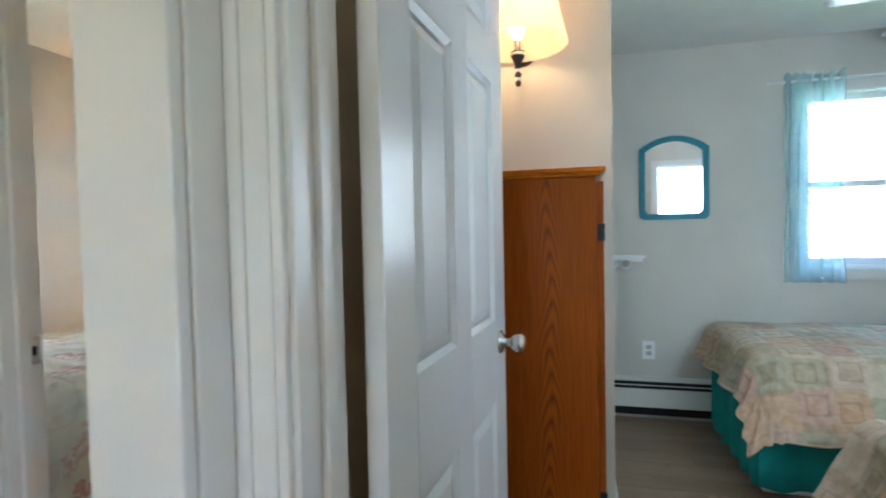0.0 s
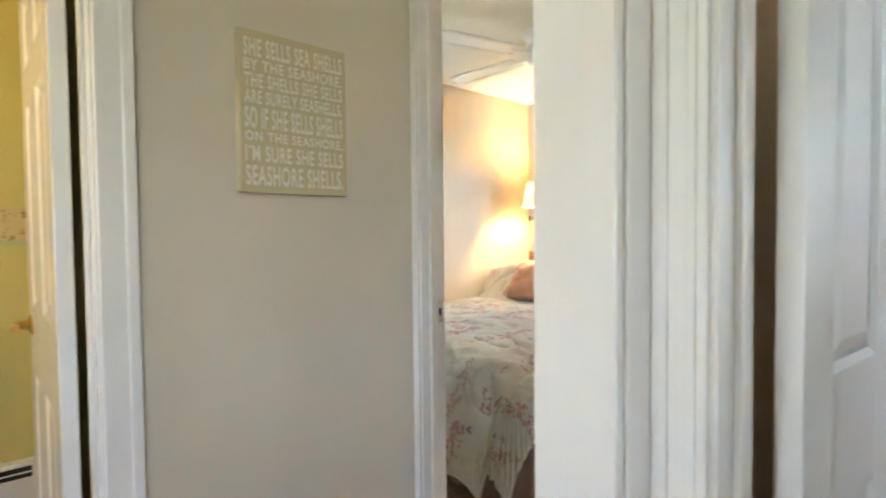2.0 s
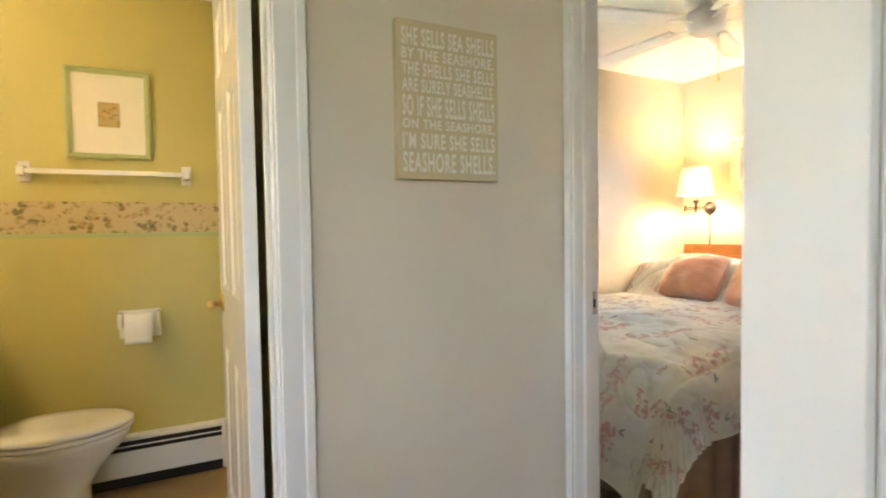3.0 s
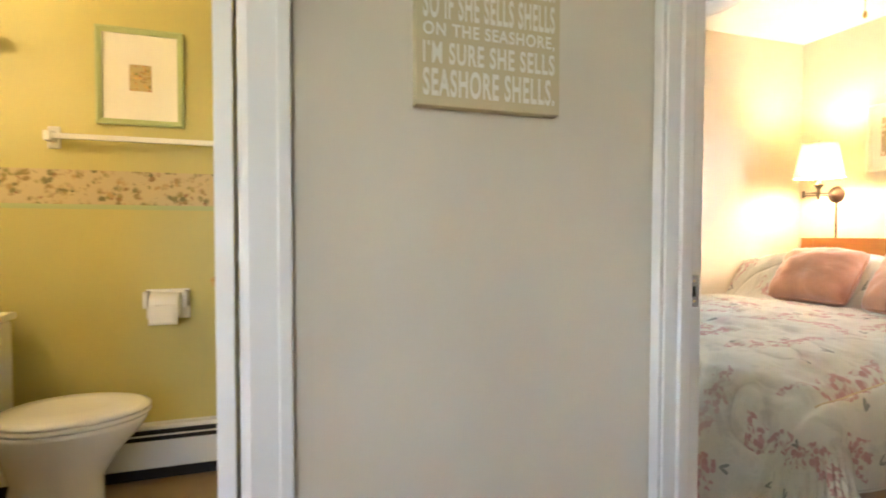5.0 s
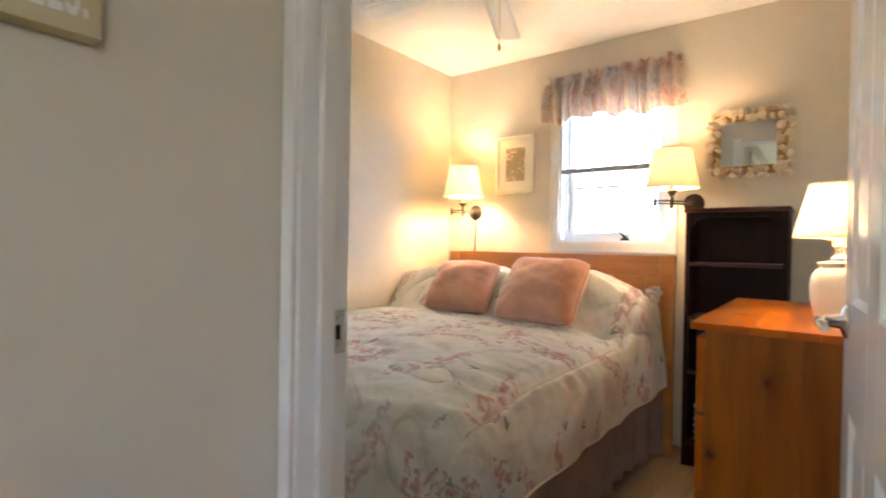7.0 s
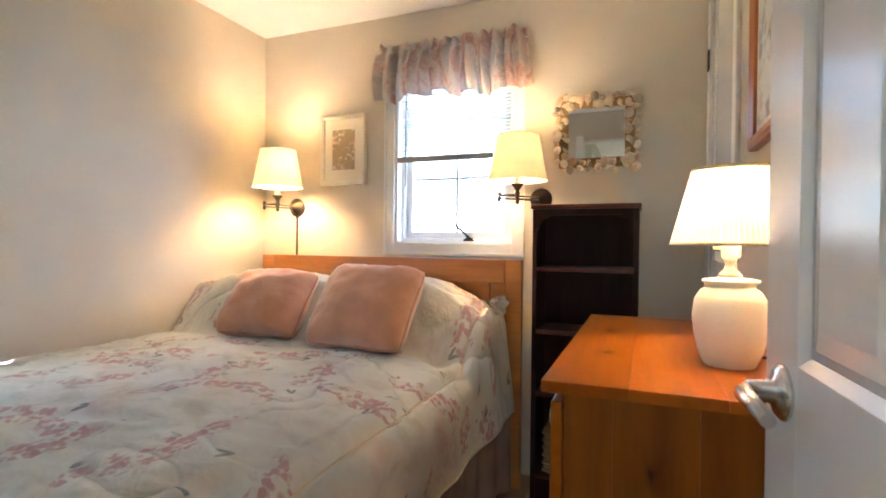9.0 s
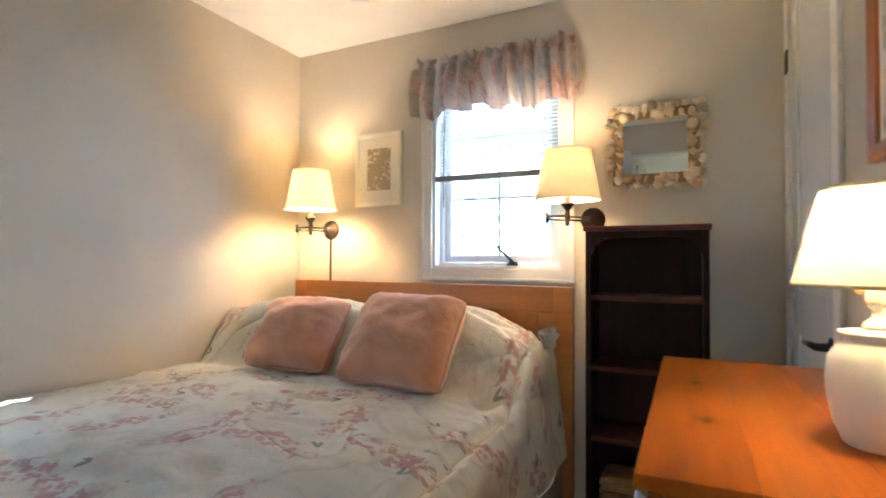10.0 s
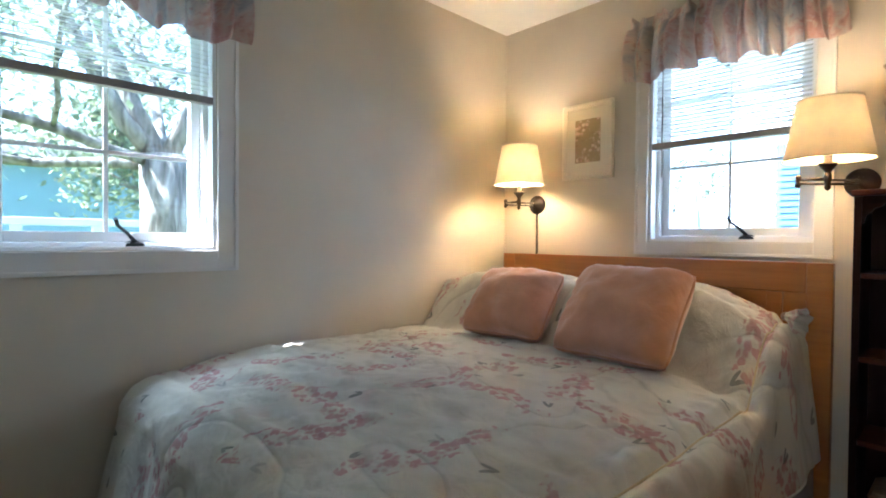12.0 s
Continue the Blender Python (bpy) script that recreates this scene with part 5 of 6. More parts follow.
def ceiling_fan(label, x, y, z_low, turn, iron):
    ob = thing("ceiling_fan", label, "ceiling fan", (x, y, H), rz=turn)
    lathe_part("canopy", [(0, 0), (0.10, 0), (0.105, -0.012), (0.10, -0.03), (0, -0.03)], VINYL, ob)
    lathe_part("motor", [(0, -0.0305), (0.03, -0.0305), (0.035, -0.06), (0.09, -0.075), (0.095, -0.10), (0.08, -0.16), (0.055, -0.18), (0, -0.18)], VINYL, ob)
    for k in range(5):
        a = 2 * math.pi * k / 5
        rot = Matrix.Rotation(a, 4, "Z")
        bm = boxes((0.085, 0.22, -0.014, 0.014, -0.135, -0.130), bevel=0.002)
        bmesh.ops.transform(bm, matrix=rot, verts=bm.verts)
        part("blade_iron", bm, iron, ob)

        def fn(u, v):
            r = 0.17 + 0.50 * u
            w = 0.052 + 0.014 * u - 0.05 * max(0, u - 0.93) / 0.07 * abs(v - 0.5)
            return rot @ Vector((r, (v - 0.5) * 2 * w, -0.127 + 0.012 * (v - 0.5)))
        part("blade", sheet(fn, 10, 4, None, 0.006), VINYL, ob)
    part("pull_chain", tube([(0.052, 0, -0.17), (0.054, 0, z_low - H + 0.03)], 0.0015, 5), BRASS, ob)
    lathe_part("pull_knob", [(0, 0.0), (0.006, 0.004), (0.007, 0.016), (0.003, 0.03), (0, 0.03)], BRASS, ob, (0.054, 0, z_low - H), seg=10)
    return ob


ceiling_fan("white ceiling fan with five blades and pull chain", -1.70, 2.40, 1.88, 40, VINYL)

rug = thing("rug", "beige woven rug beside the bed", "rug", (-1.05, 1.95, 0))
part("pile", boxes((-0.17, 0.21, -0.55, 0.42, 0.001, 0.010), bevel=0.003), RUG, rug)
for i in range(24):
    part("fringe", tube([(-0.165 + i * 0.0161, 0.42, 0.005), (-0.165 + i * 0.0161 + rs.uniform(-.004, .004), 0.465, 0.003)], 0.0028, 5), MAT, rug)
heater1 = thing("baseboard_heater", "off-white baseboard heater behind the bed", "heater", (-1.9, 3.56, 0))
part("cover", boxes((-0.86, 0.60, 0.0, 0.038, 0.02, 0.20), bevel=0.004), HEAT, heater1)

# ---- hall ----
art = thing("lettered_canvas", "tan canvas with white lettered sea shell rhyme", "wall art", (AX, 0.697, 1.502), rz=90)
AW, AH = 0.302, 0.408
part("canvas", boxes((-AW / 2, AW / 2, -0.030, -0.001, -AH / 2, AH / 2), bevel=0.002), CANVAS, art)
LINES = ((("SHE SELLS SEA SHELLS"), 1.3), ("BY THE SEASHORE.", 0.8), ("THE SHELLS SHE SELLS", 1.0), ("ARE SURELY SEASHELLS.", 0.95), ("SO IF SHE SELLS SHELLS", 1.5), ("ON THE SEASHORE,", 0.8), ("I\u2019M SURE SHE SELLS", 1.15), ("SEASHORE SHELLS.", 1.45))
tot = sum(h for _, h in LINES)
zc = AH / 2 - 0.014
usable = AH - 0.028
for body, hh in LINES:
    cu = bpy.data.curves.new("line_font", "FONT")
    cu.body = body
    cu.offset = 0.024
    cu.space_character = 1.14
    tmp = new("tmp_text", cu)
    me = bpy.data.meshes.new_from_object(tmp.evaluated_get(bpy.context.evaluated_depsgraph_get()))
    bpy.data.objects.remove(tmp)
    co = np.array([v.co for v in me.vertices])
    lo, hi = co.min(0), co.max(0)
    cell = usable * hh / tot
    hgt = cell * 0.84
    for v in me.vertices:
        v.co = Vector(((v.co.x - lo[0]) / (hi[0] - lo[0]) * (AW - 0.026) - (AW - 0.026) / 2, -0.0308, zc - cell * 0.10 - hgt + (v.co.y - lo[1]) / (hi[1] - lo[1]) * hgt))
    me.materials.clear()
    me.materials.append(LETTER)
    ob = new("lettering", me)
    ob.parent = art
    zc -= cell

# ---- bathroom ----
framed("picture", "sage green frame round a tiny botanical print", pose(BX, -0.416, 1.512, 0, 0, 90), 0.328, 0.405, 0.024, 0.018, GREENF, (0.122, 0.205, 0.145, 0.255), PRINT2)
bar = thing("towel_bar", "white ceramic towel bar on the bathroom wall", "towel bar", (BX, -0.256, 1.445), rz=90)
part("rail", boxes((-0.30, 0.30, -0.072, -0.050, -0.012, 0.010), bevel=0.004), CERAMIC, bar)
for x in (-0.31, 0.31):
    part("bracket", boxes((x - 0.022, x + 0.022, -0.012, -0.001, -0.045, 0.045), (x - 0.014, x + 0.014, -0.078, -0.0125, -0.022, 0.018), bevel=0.005), CERAMIC, bar)
border = structure("trim_wall_border", boxes((BX + 0.0005, BX + 0.002, -1.29, 0.258, 1.158, 1.318)), BORDER, "floral wallpaper border")
structure("trim_border_edge", boxes((BX + 0.0021, BX + 0.003, -1.29, 0.258, 1.156, 1.176)), GREENF, "green edge of the wallpaper border")
tp = thing("toilet_paper_holder", "white ceramic toilet paper holder with a roll", "paper holder", (BX, -0.160, 0.74), rz=90)
part("back_plate", boxes((-0.085, 0.085, -0.010, -0.001, -0.055, 0.075), bevel=0.004), CERAMIC, tp)
part("ear", boxes((-0.085, -0.066, -0.075, -0.0102, 0.0, 0.07), bevel=0.006), CERAMIC, tp)
part("ear", boxes((0.066, 0.085, -0.075, -0.0102, 0.0, 0.07), bevel=0.006), CERAMIC, tp)
part("roll", tube([(-0.055, -0.062, 0.015), (0.055, -0.062, 0.015)], 0.050, 28), PAPER, tp, "white paper roll")
part("loose_sheet", sheet(lambda u, v: Vector((-0.054 + 0.108 * u, -0.112 - 0.004 * math.sin(v * 3), 0.02 - 0.085 * v)), 4, 6, None, 0.001), PAPER, tp)


def heater(label, at, rz, length):
    ob = thing("baseboard_heater", label, "heater", at, rz=rz)
    part("back", boxes((0, length, -0.012, -0.001, 0.03, 0.235)), HEAT, ob)
    part("cover", boxes((0, length, -0.062, -0.056, 0.055, 0.172), bevel=0.002), HEAT, ob)
    part("hood", boxes((0, length, -0.050, -0.0125, 0.215, 0.235), bevel=0.004), HEAT, ob)
    # dark blocks here and under the cover paint the heater's inner shade
    part("slot", boxes((0.002, length - 0.002, -0.050, -0.020, 0.16, 0.213)), GAP_SHADOW, ob, "convection slot, its inner shade a dark block")
    part("damper", boxes((0.004, length - 0.004, -0.0555, -0.0505, 0.190, 0.195)), HEAT, ob)
    part("shadow_gap", boxes((0.002, length - 0.002, -0.050, -0.0125, 0.004, 0.054)), GAP_SHADOW, ob)
    for x in (0, length):
        part("end_cap", boxes((x - 0.012, x + 0.012, -0.066, -0.0005, 0.012, 0.238), bevel=0.004), HEAT, ob)
    return ob


heater("off-white baseboard heater under the bathroom wall", (BX, -1.25, 0), 90, 1.435)

toilet = thing("toilet", "white ceramic toilet with a closed lid", "toilet", (-2.46, -0.45, 0))


def oval(z, ry0, ry1, rx, n=40):
    """An egg-shaped ring: ry0 towards the tank, ry1 towards the tip."""
    return [Vector((rx * math.sin(2 * math.pi * k / n), (ry1 if math.cos(2 * math.pi * k / n) > 0 else ry0) * math.cos(2 * math.pi * k / n), z)) for k in range(n)]


def loft(rings, cap=True):
    bm = bmesh.new()
    R = [[bm.verts.new(p) for p in r] for r in rings]
    n = len(R[0])
    for a, b in zip(R, R[1:]):
        for k in range(n):
            f = bm.faces.new([a[k], a[(k + 1) % n], b[(k + 1) % n], b[k]])
            f.smooth = True
    if cap:
        bm.faces.new(R[0])
        bm.faces.new(R[-1])
    return bm


part("bowl", loft([oval(0.0, 0.20, 0.13, 0.105), oval(0.06, 0.19, 0.12, 0.10), oval(0.16, 0.17, 0.12, 0.095), oval(0.24, 0.19, 0.17, 0.125), oval(0.31, 0.21, 0.235, 0.165), oval(0.355, 0.22, 0.265, 0.18), oval(0.375, 0.22, 0.27, 0.183)]), CERAMIC, toilet)
part("seat", loft([oval(0.378, 0.20, 0.274, 0.186), oval(0.384, 0.205, 0.28, 0.19), oval(0.392, 0.205, 0.28, 0.19), oval(0.396, 0.20, 0.274, 0.186)]), CERAMIC, toilet)
part("lid", loft([oval(0.3985, 0.20, 0.274, 0.187), oval(0.404, 0.205, 0.281, 0.191), oval(0.412, 0.205, 0.278, 0.189), oval(0.420, 0.19, 0.25, 0.165), oval(0.423, 0.12, 0.16, 0.10)]), CERAMIC, toilet)
part("tank", boxes((-0.22, 0.22, -0.44, -0.24, 0.36, 0.72), bevel=0.02), CERAMIC, toilet)
part("tank_lid", boxes((-0.23, 0.23, -0.45, -0.23, 0.7205, 0.75), bevel=0.012), CERAMIC, toilet)

VANW = painted("cream_cabinet_paint", (0.78, 0.74, 0.62), 0.4, 200, 0.03)
van = thing("vanity_cabinet", "cream bathroom vanity with panelled doors", "vanity", (-1.76, -0.75, 0))
VX0, VX1, VY = -2.09, -1.42, -0.53
part("body", local(van, boxes((VX0, VX1, -1.02, VY, 0.0, 0.795), bevel=0.003)), VANW, van)
part("drawer", local(van, boxes((VX0 + 0.02, VX1 - 0.02, VY + 0.0005, VY + 0.018, 0.62, 0.775), bevel=0.004)), VANW, van)
for i in range(2):
    a = VX0 + 0.02 + i * 0.315
    d = part("cabinet_door", local(van, boxes((a, a + 0.31, VY + 0.0005, VY + 0.012, 0.08, 0.60), (a, a + 0.06, VY + 0.012, VY + 0.020, 0.08, 0.60), (a + 0.25, a + 0.31, VY + 0.012, VY + 0.020, 0.08, 0.60), (a + 0.06, a + 0.25, VY + 0.012, VY + 0.020, 0.53, 0.60), (a + 0.06, a + 0.25, VY + 0.012, VY + 0.020, 0.08, 0.15), bevel=0.002)), VANW, van)
    hx = a + (0.28 if i == 0 else 0.03)
    part("handle", local(van, tube([(hx, VY + 0.02, 0.42), (hx, VY + 0.042, 0.425), (hx, VY + 0.042, 0.495), (hx, VY + 0.02, 0.50)], 0.004, 8)), CHROME, d)
counter = thing("vanity_counter", "cream cultured marble vanity top", "counter", (-1.76, -0.75, 0.7955))
part("slab", local(counter, boxes((VX0 - 0.015, VX1 + 0.015, -1.03, VY + 0.03, 0.7956, 0.83), bevel=0.006)), CERAMIC, counter)

vase = thing("flower_vase", "dark vase of red and purple flowers", "flowers", (-2.02, -0.64, 0.83))
lathe_part("vase", [(0, 0), (0.035, 0), (0.045, 0.03), (0.042, 0.07), (0.028, 0.11), (0.034, 0.12), (0, 0.12)], BLACKM, vase, seg=20)
REDF = material("red_petals", (0.30, 0.02, 0.03), 0.7)
PURF = material("purple_petals", (0.10, 0.03, 0.10), 0.7)
LEAFD = material("dark_leaf", (0.04, 0.07, 0.03), 0.7)
for i in range(16):
    a, r = rs.uniform(0, 6.28), rs.uniform(0.02, 0.11)
    p = Vector((r * math.cos(a), r * math.sin(a), 0.24 - r * 0.6 + rs.uniform(-0.05, 0.06)))
    st = part("stem", tube([(0, 0, 0.10), (p.x * 0.5, p.y * 0.5, p.z * 0.7), p], 0.002, 5), LEAFD, vase)
    bm = bmesh.new()
    for k in range(9):
        b = k * 0.7 + rs.uniform(-.2, .2)
        d = Vector((math.cos(b), math.sin(b), 0.4 + 0.1 * (k % 3)))
        s = d.cross(Vector((0, 0, 1))).normalized() * 0.010
        bm.faces.new([bm.verts.new(p), bm.verts.new(p + d * 0.014 + s), bm.verts.new(p + d * 0.026), bm.verts.new(p + d * 0.014 - s)])
    part("blossom", bm, (REDF, PURF, REDF, LEAFD)[i % 4], st)
shelf = thing("wall_shelf", "brown wooden shelf with a curved bracket", "shelf", (BX, -0.95, 1.82))
part("board", boxes((0.001, 0.24, -0.25, 0.18, 0.0, 0.022), bevel=0.004), SHELFW, shelf)
part("bracket", local(shelf, loft([[Vector((BX + 0.001 + a, y, 1.8195 - b)) for a, b in ((0, 0), (0.15, 0), (0.13, 0.03), (0.08, 0.07), (0.03, 0.12), (0, 0.13))] for y in (-0.90, -0.84)])), SHELFW, shelf)
light_b = thing("vanity_light", "frosted bar light above the vanity", "light fixture", (-1.8, -1.3, 1.95))
part("bar", boxes((-0.3, 0.3, 0.001, 0.05, -0.05, 0.05), bevel=0.01), CHROME, light_b)
for x in (-0.2, 0, 0.2):
    lathe_part("globe", [(0, -0.05), (0.03, -0.045), (0.05, -0.02), (0.05, 0.02), (0.03, 0.045), (0, 0.05)], BULB, light_b, (x, 0.11, 0), "glowing frosted globe", 16)
bulb_light("vanity_bulb", (-1.8, -1.08, 1.97), 0.019, (1.0, 0.84, 0.16), 0.06)

# ---- bedroom two ----
ward = thing("wardrobe", "narrow red oak cabinet with a moulded top", "wardrobe", (0.0, 2.09, 0))
part("body", local(ward, boxes((-0.205, 0.215, 1.85, 2.315, 0.0, 1.375), bevel=0.004)), OAK, ward)
part("cornice", local(ward, boxes((-0.21, 0.228, 1.838, 2.322, 1.3755, 1.388), (-0.21, 0.242, 1.826, 2.325, 1.388, 1.402), bevel=0.004)), PINE, ward)
wd = part("cabinet_door", local(ward, boxes((0.2155, 0.236, 1.858, 2.308, 0.06, 1.36), bevel=0.004)), OAK, ward)
for z in (1.20, 0.35):
    part("hinge", local(ward, boxes((0.2165, 0.239, 1.8505, 1.858, z - 0.027, z + 0.027), bevel=0.002)), BLACKM, wd, "black hinge")

sc2 = thing("wall_sconce", "lit sconce with a white shade and turned bronze stem", "wall sconce", (-0.05, 2.33, 1.83))
part("wall_plate", lathe([(0, 0), (0.05, 0), (0.048, 0.008), (0.02, 0.02), (0, 0.022)], 24, None, pose(0, -0.001, 0.10, 90, 0, 0)), BRONZE, sc2)
part("arm", tube([(0, -0.02, 0.10), (0, -0.08, 0.08), (0, -0.16, 0.02), (0, -0.205, 0.01)], 0.006, 8), BRONZE, sc2)
lathe_part("stem", [(0, -0.085), (0.009, -0.08), (0.012, -0.068), (0.005, -0.06), (0.006, -0.055), (0.010, -0.05), (0.014, -0.038), (0.006, -0.03), (0.012, -0.015), (0.012, 0.005), (0.018, 0.012), (0.026, 0.03), (0.026, 0.045), (0.012, 0.05), (0.010, 0.09), (0, 0.09)], BRONZE, sc2, (0, -0.205, 0), seg=20)
lathe_part("bulb", [(0, 0.0905), (0.012, 0.0905), (0.027, 0.125), (0.027, 0.145), (0, 0.175)], BULB, sc2, (0, -0.205, 0), seg=16)


for z in (0.034, -0.024, -0.056):
    lathe_part("band", [(0.010, z - 0.005), (0.028 if z > 0 else 0.013, z - 0.004), (0.028 if z > 0 else 0.013, z + 0.004), (0.010, z + 0.005)], MAT, sc2, (0, -0.205, 0), "cream painted band", 20)


def sc2_shade(u, v):
    r = 0.182 - 0.05 * v
    return Vector((r * math.cos(u * 2 * math.pi), -0.205 + r * math.sin(u * 2 * math.pi), 0.065 + 0.21 * v))


part("shade", sheet(sc2_shade, 56, 4), SHADEW, sc2, "glowing white shade")
bulb_light("second_sconce_bulb", (-0.05, 2.12, 2.03), 0.15, (1.0, 0.47, 0.13))

hook = thing("wall_hook", "small scrolled dark metal wall ornament", "ornament", (0.295, 2.75, 1.60))
for k in range(3):
    part("scroll", tube([(0.004 + 0.018 * math.sin(a / 2), 0.02 * math.cos(a), 0.05 - k * 0.06 + 0.022 * math.sin(a)) for a in (0, 1, 2, 3, 4, 5, 6)], 0.004, 6), BRONZE, hook)

tm = thing("arched_mirror", "arched mirror in a teal painted frame", "mirror", (0.742, N2, 1.26))


def arch(w, h, rise, n=14):
    pts = [(-w, 0.02), (-w + 0.02, 0), (w - 0.02, 0), (w, 0.02), (w, h - rise)]
    for k in range(1, n):
        a = k / n
        pts.append((w * (1 - 2 * a), h - rise + rise * math.sin(math.pi * a) ** 0.8))
    return pts + [(-w, h - rise)]


outer, inner = arch(0.20, 0.515, 0.075), arch(0.165, 0.445, 0.06)
inner = [(x, z + 0.035) for x, z in inner]
bm = bmesh.new()
L1 = [[bm.verts.new((x, y, z)) for x, z in pts] for pts, y in ((outer, -0.001), (outer, -0.020), (inner, -0.020), (inner, -0.006))]
for a, b in zip(L1, L1[1:]):
    for k in range(len(a)):
        bm.faces.new([a[k], a[(k + 1) % len(a)], b[(k + 1) % len(a)], b[k]])
part("mirror_frame", bm, TEAL, tm, "teal painted frame")
bm = bmesh.new()
bm.faces.new([bm.verts.new((x, -0.008, z)) for x, z in inner])
part("glass", bm, MIRROR, tm)

outlet = thing("wall_outlet", "white double wall outlet", "outlet", (0.592, N2, 0.435))
part("plate", boxes((-0.037, 0.037, -0.006, -0.001, -0.058, 0.058), bevel=0.002), VINYL, outlet)
for z in (-0.02, 0.02):
    part("socket", boxes((-0.016, 0.016, -0.0075, -0.0062, z - 0.013, z + 0.013), bevel=0.0005), painted("outlet_grey" , (0.45, 0.44, 0.42)), outlet)
heater("off-white baseboard heater in the second bedroom", (0.32, N2, 0.03), 0, 2.0)
brk = thing("fretwork_shelf", "small white fretwork wall shelf", "shelf", (0.43, N2, 0.955))
part("board", boxes((-0.12, 0.135, -0.11, -0.001, 0.072, 0.084), bevel=0.003), VINYL, brk)
for x in (-0.06, 0.02):
    part("ring", tube([(x + 0.030 * math.cos(k * math.pi / 10), -0.095, 0.036 + 0.030 * math.sin(k * math.pi / 10)) for k in range(21)], 0.008, 6), VINYL, brk)
part("brace", boxes((0.055, 0.12, -0.103, -0.090, 0.048, 0.0715), (-0.115, 0.055, -0.103, -0.090, 0.0625, 0.0715), bevel=0.002), VINYL, brk)

crod = thing("curtain_rod", "thin white curtain rod", "curtain rod", (1.24, N2, 2.035))
part("rod", tube([(0, -0.05, 0), (1.5, -0.05, 0)], 0.008, 8), VINYL, crod)
for x in (0.1, 1.4):
    part("bracket", boxes((x - 0.006, x + 0.006, -0.05, -0.001, -0.008, 0.008)), VINYL, crod)


def sheer(label, x0, x1, seed):
    ob = thing("curtain", label, "curtain", (x0, N2, 0))
    w = x1 - x0

    def fn(u, v):
        x = u * w + 0.03 * (1 - v) * (0.5 - u) * -0.6
        y = -0.052 - 0.028 * math.sin(u * 34 + seed + 0.8 * math.sin(v * 4)) * (1.15 - 0.4 * v) - 0.008 * math.sin(u * 77)
        return Vector((x, y, 0.875 + (2.075 - 0.875) * v + 0.012 * math.sin(u * 40) * v ** 6))
    part("cloth", sheet(fn, 90, 30), SHEER, ob)
    return ob


sheer("gathered aqua sheer curtain", 1.33, 1.62, 0)
sheer("gathered aqua sheer curtain", 2.30, 2.60, 2)


def twin_bed(label, x0, x1, y0, y1, seed, rise=0.0):
    ob = thing("twin_bed", label, "bed", ((x0 + x1) / 2, (y0 + y1) / 2, 0), "twin beds")
    part("mattress", local(ob, boxes((x0, x1, y0, y1, 0.30 + rise, 0.52 + rise), bevel=0.03)), MAT, ob)
    part("base", local(ob, boxes((x0 + 0.03, x1 - 0.02, y0 + 0.03, y1 - 0.02, 0.0, 0.295 + rise), bevel=0.01)), MAT, ob)
    part("bed_skirt", local(ob, pleats([(x0, y1), (x0, y0), (x1, y0)], 0.03, 0.34 + rise, 0.012, 40, seed)), TEALSK, ob, "gathered teal bed skirt")
    q = thing("quilt", "patchwork quilt in peach, cream and sage", "quilt", (0, 0, 0), "quilts")
    qb, qf = drape(x0 + 0.05, x1, y0 + 0.05, y1 - 0.02, (0.37 - rise, 0.0, 0.37 + 0.5 * rise, 0.0), lambda x, y: 0.545 + rise + 0.02 * math.sin((y - y0) / (y1 - y0) * 3.14), 0.025, 0.10, 0.42, seed, 0.16, 0.02)
    part("cloth", qb, QUILT, q)
    part("binding", tube([qf(0, k / 60) for k in range(60, -1, -1)] + [qf(k / 90, 0) for k in range(1, 91)], 0.005, 6), QUILT, q)
    return ob


twin_bed("twin bed with a teal skirt along the window wall", 0.93, 2.85, 2.72, 3.52, 3, 0.10)
twin_bed("twin bed with a teal skirt near the door", 1.10, 2.95, 1.35, 2.25, 9)
ceiling_fan("white ceiling fan in the second bedroom", 1.88, 2.72, 1.9, 30, VINYL)
lc = thing("curtain", "aqua curtain beside the far window", "curtain", (-0.62, -2.93, 0))
part("cloth", sheet(lambda u, v: Vector((0.30 * u, 0.03 * math.sin(u * 30), 0.9 + 1.2 * v)), 60, 10), SHEER, lc)

# ---- outdoors ----
ground = structure("ground", boxes((-400, 400, -400, 400, ground_z - 0.2, ground_z)), GRASS, "green lawn")


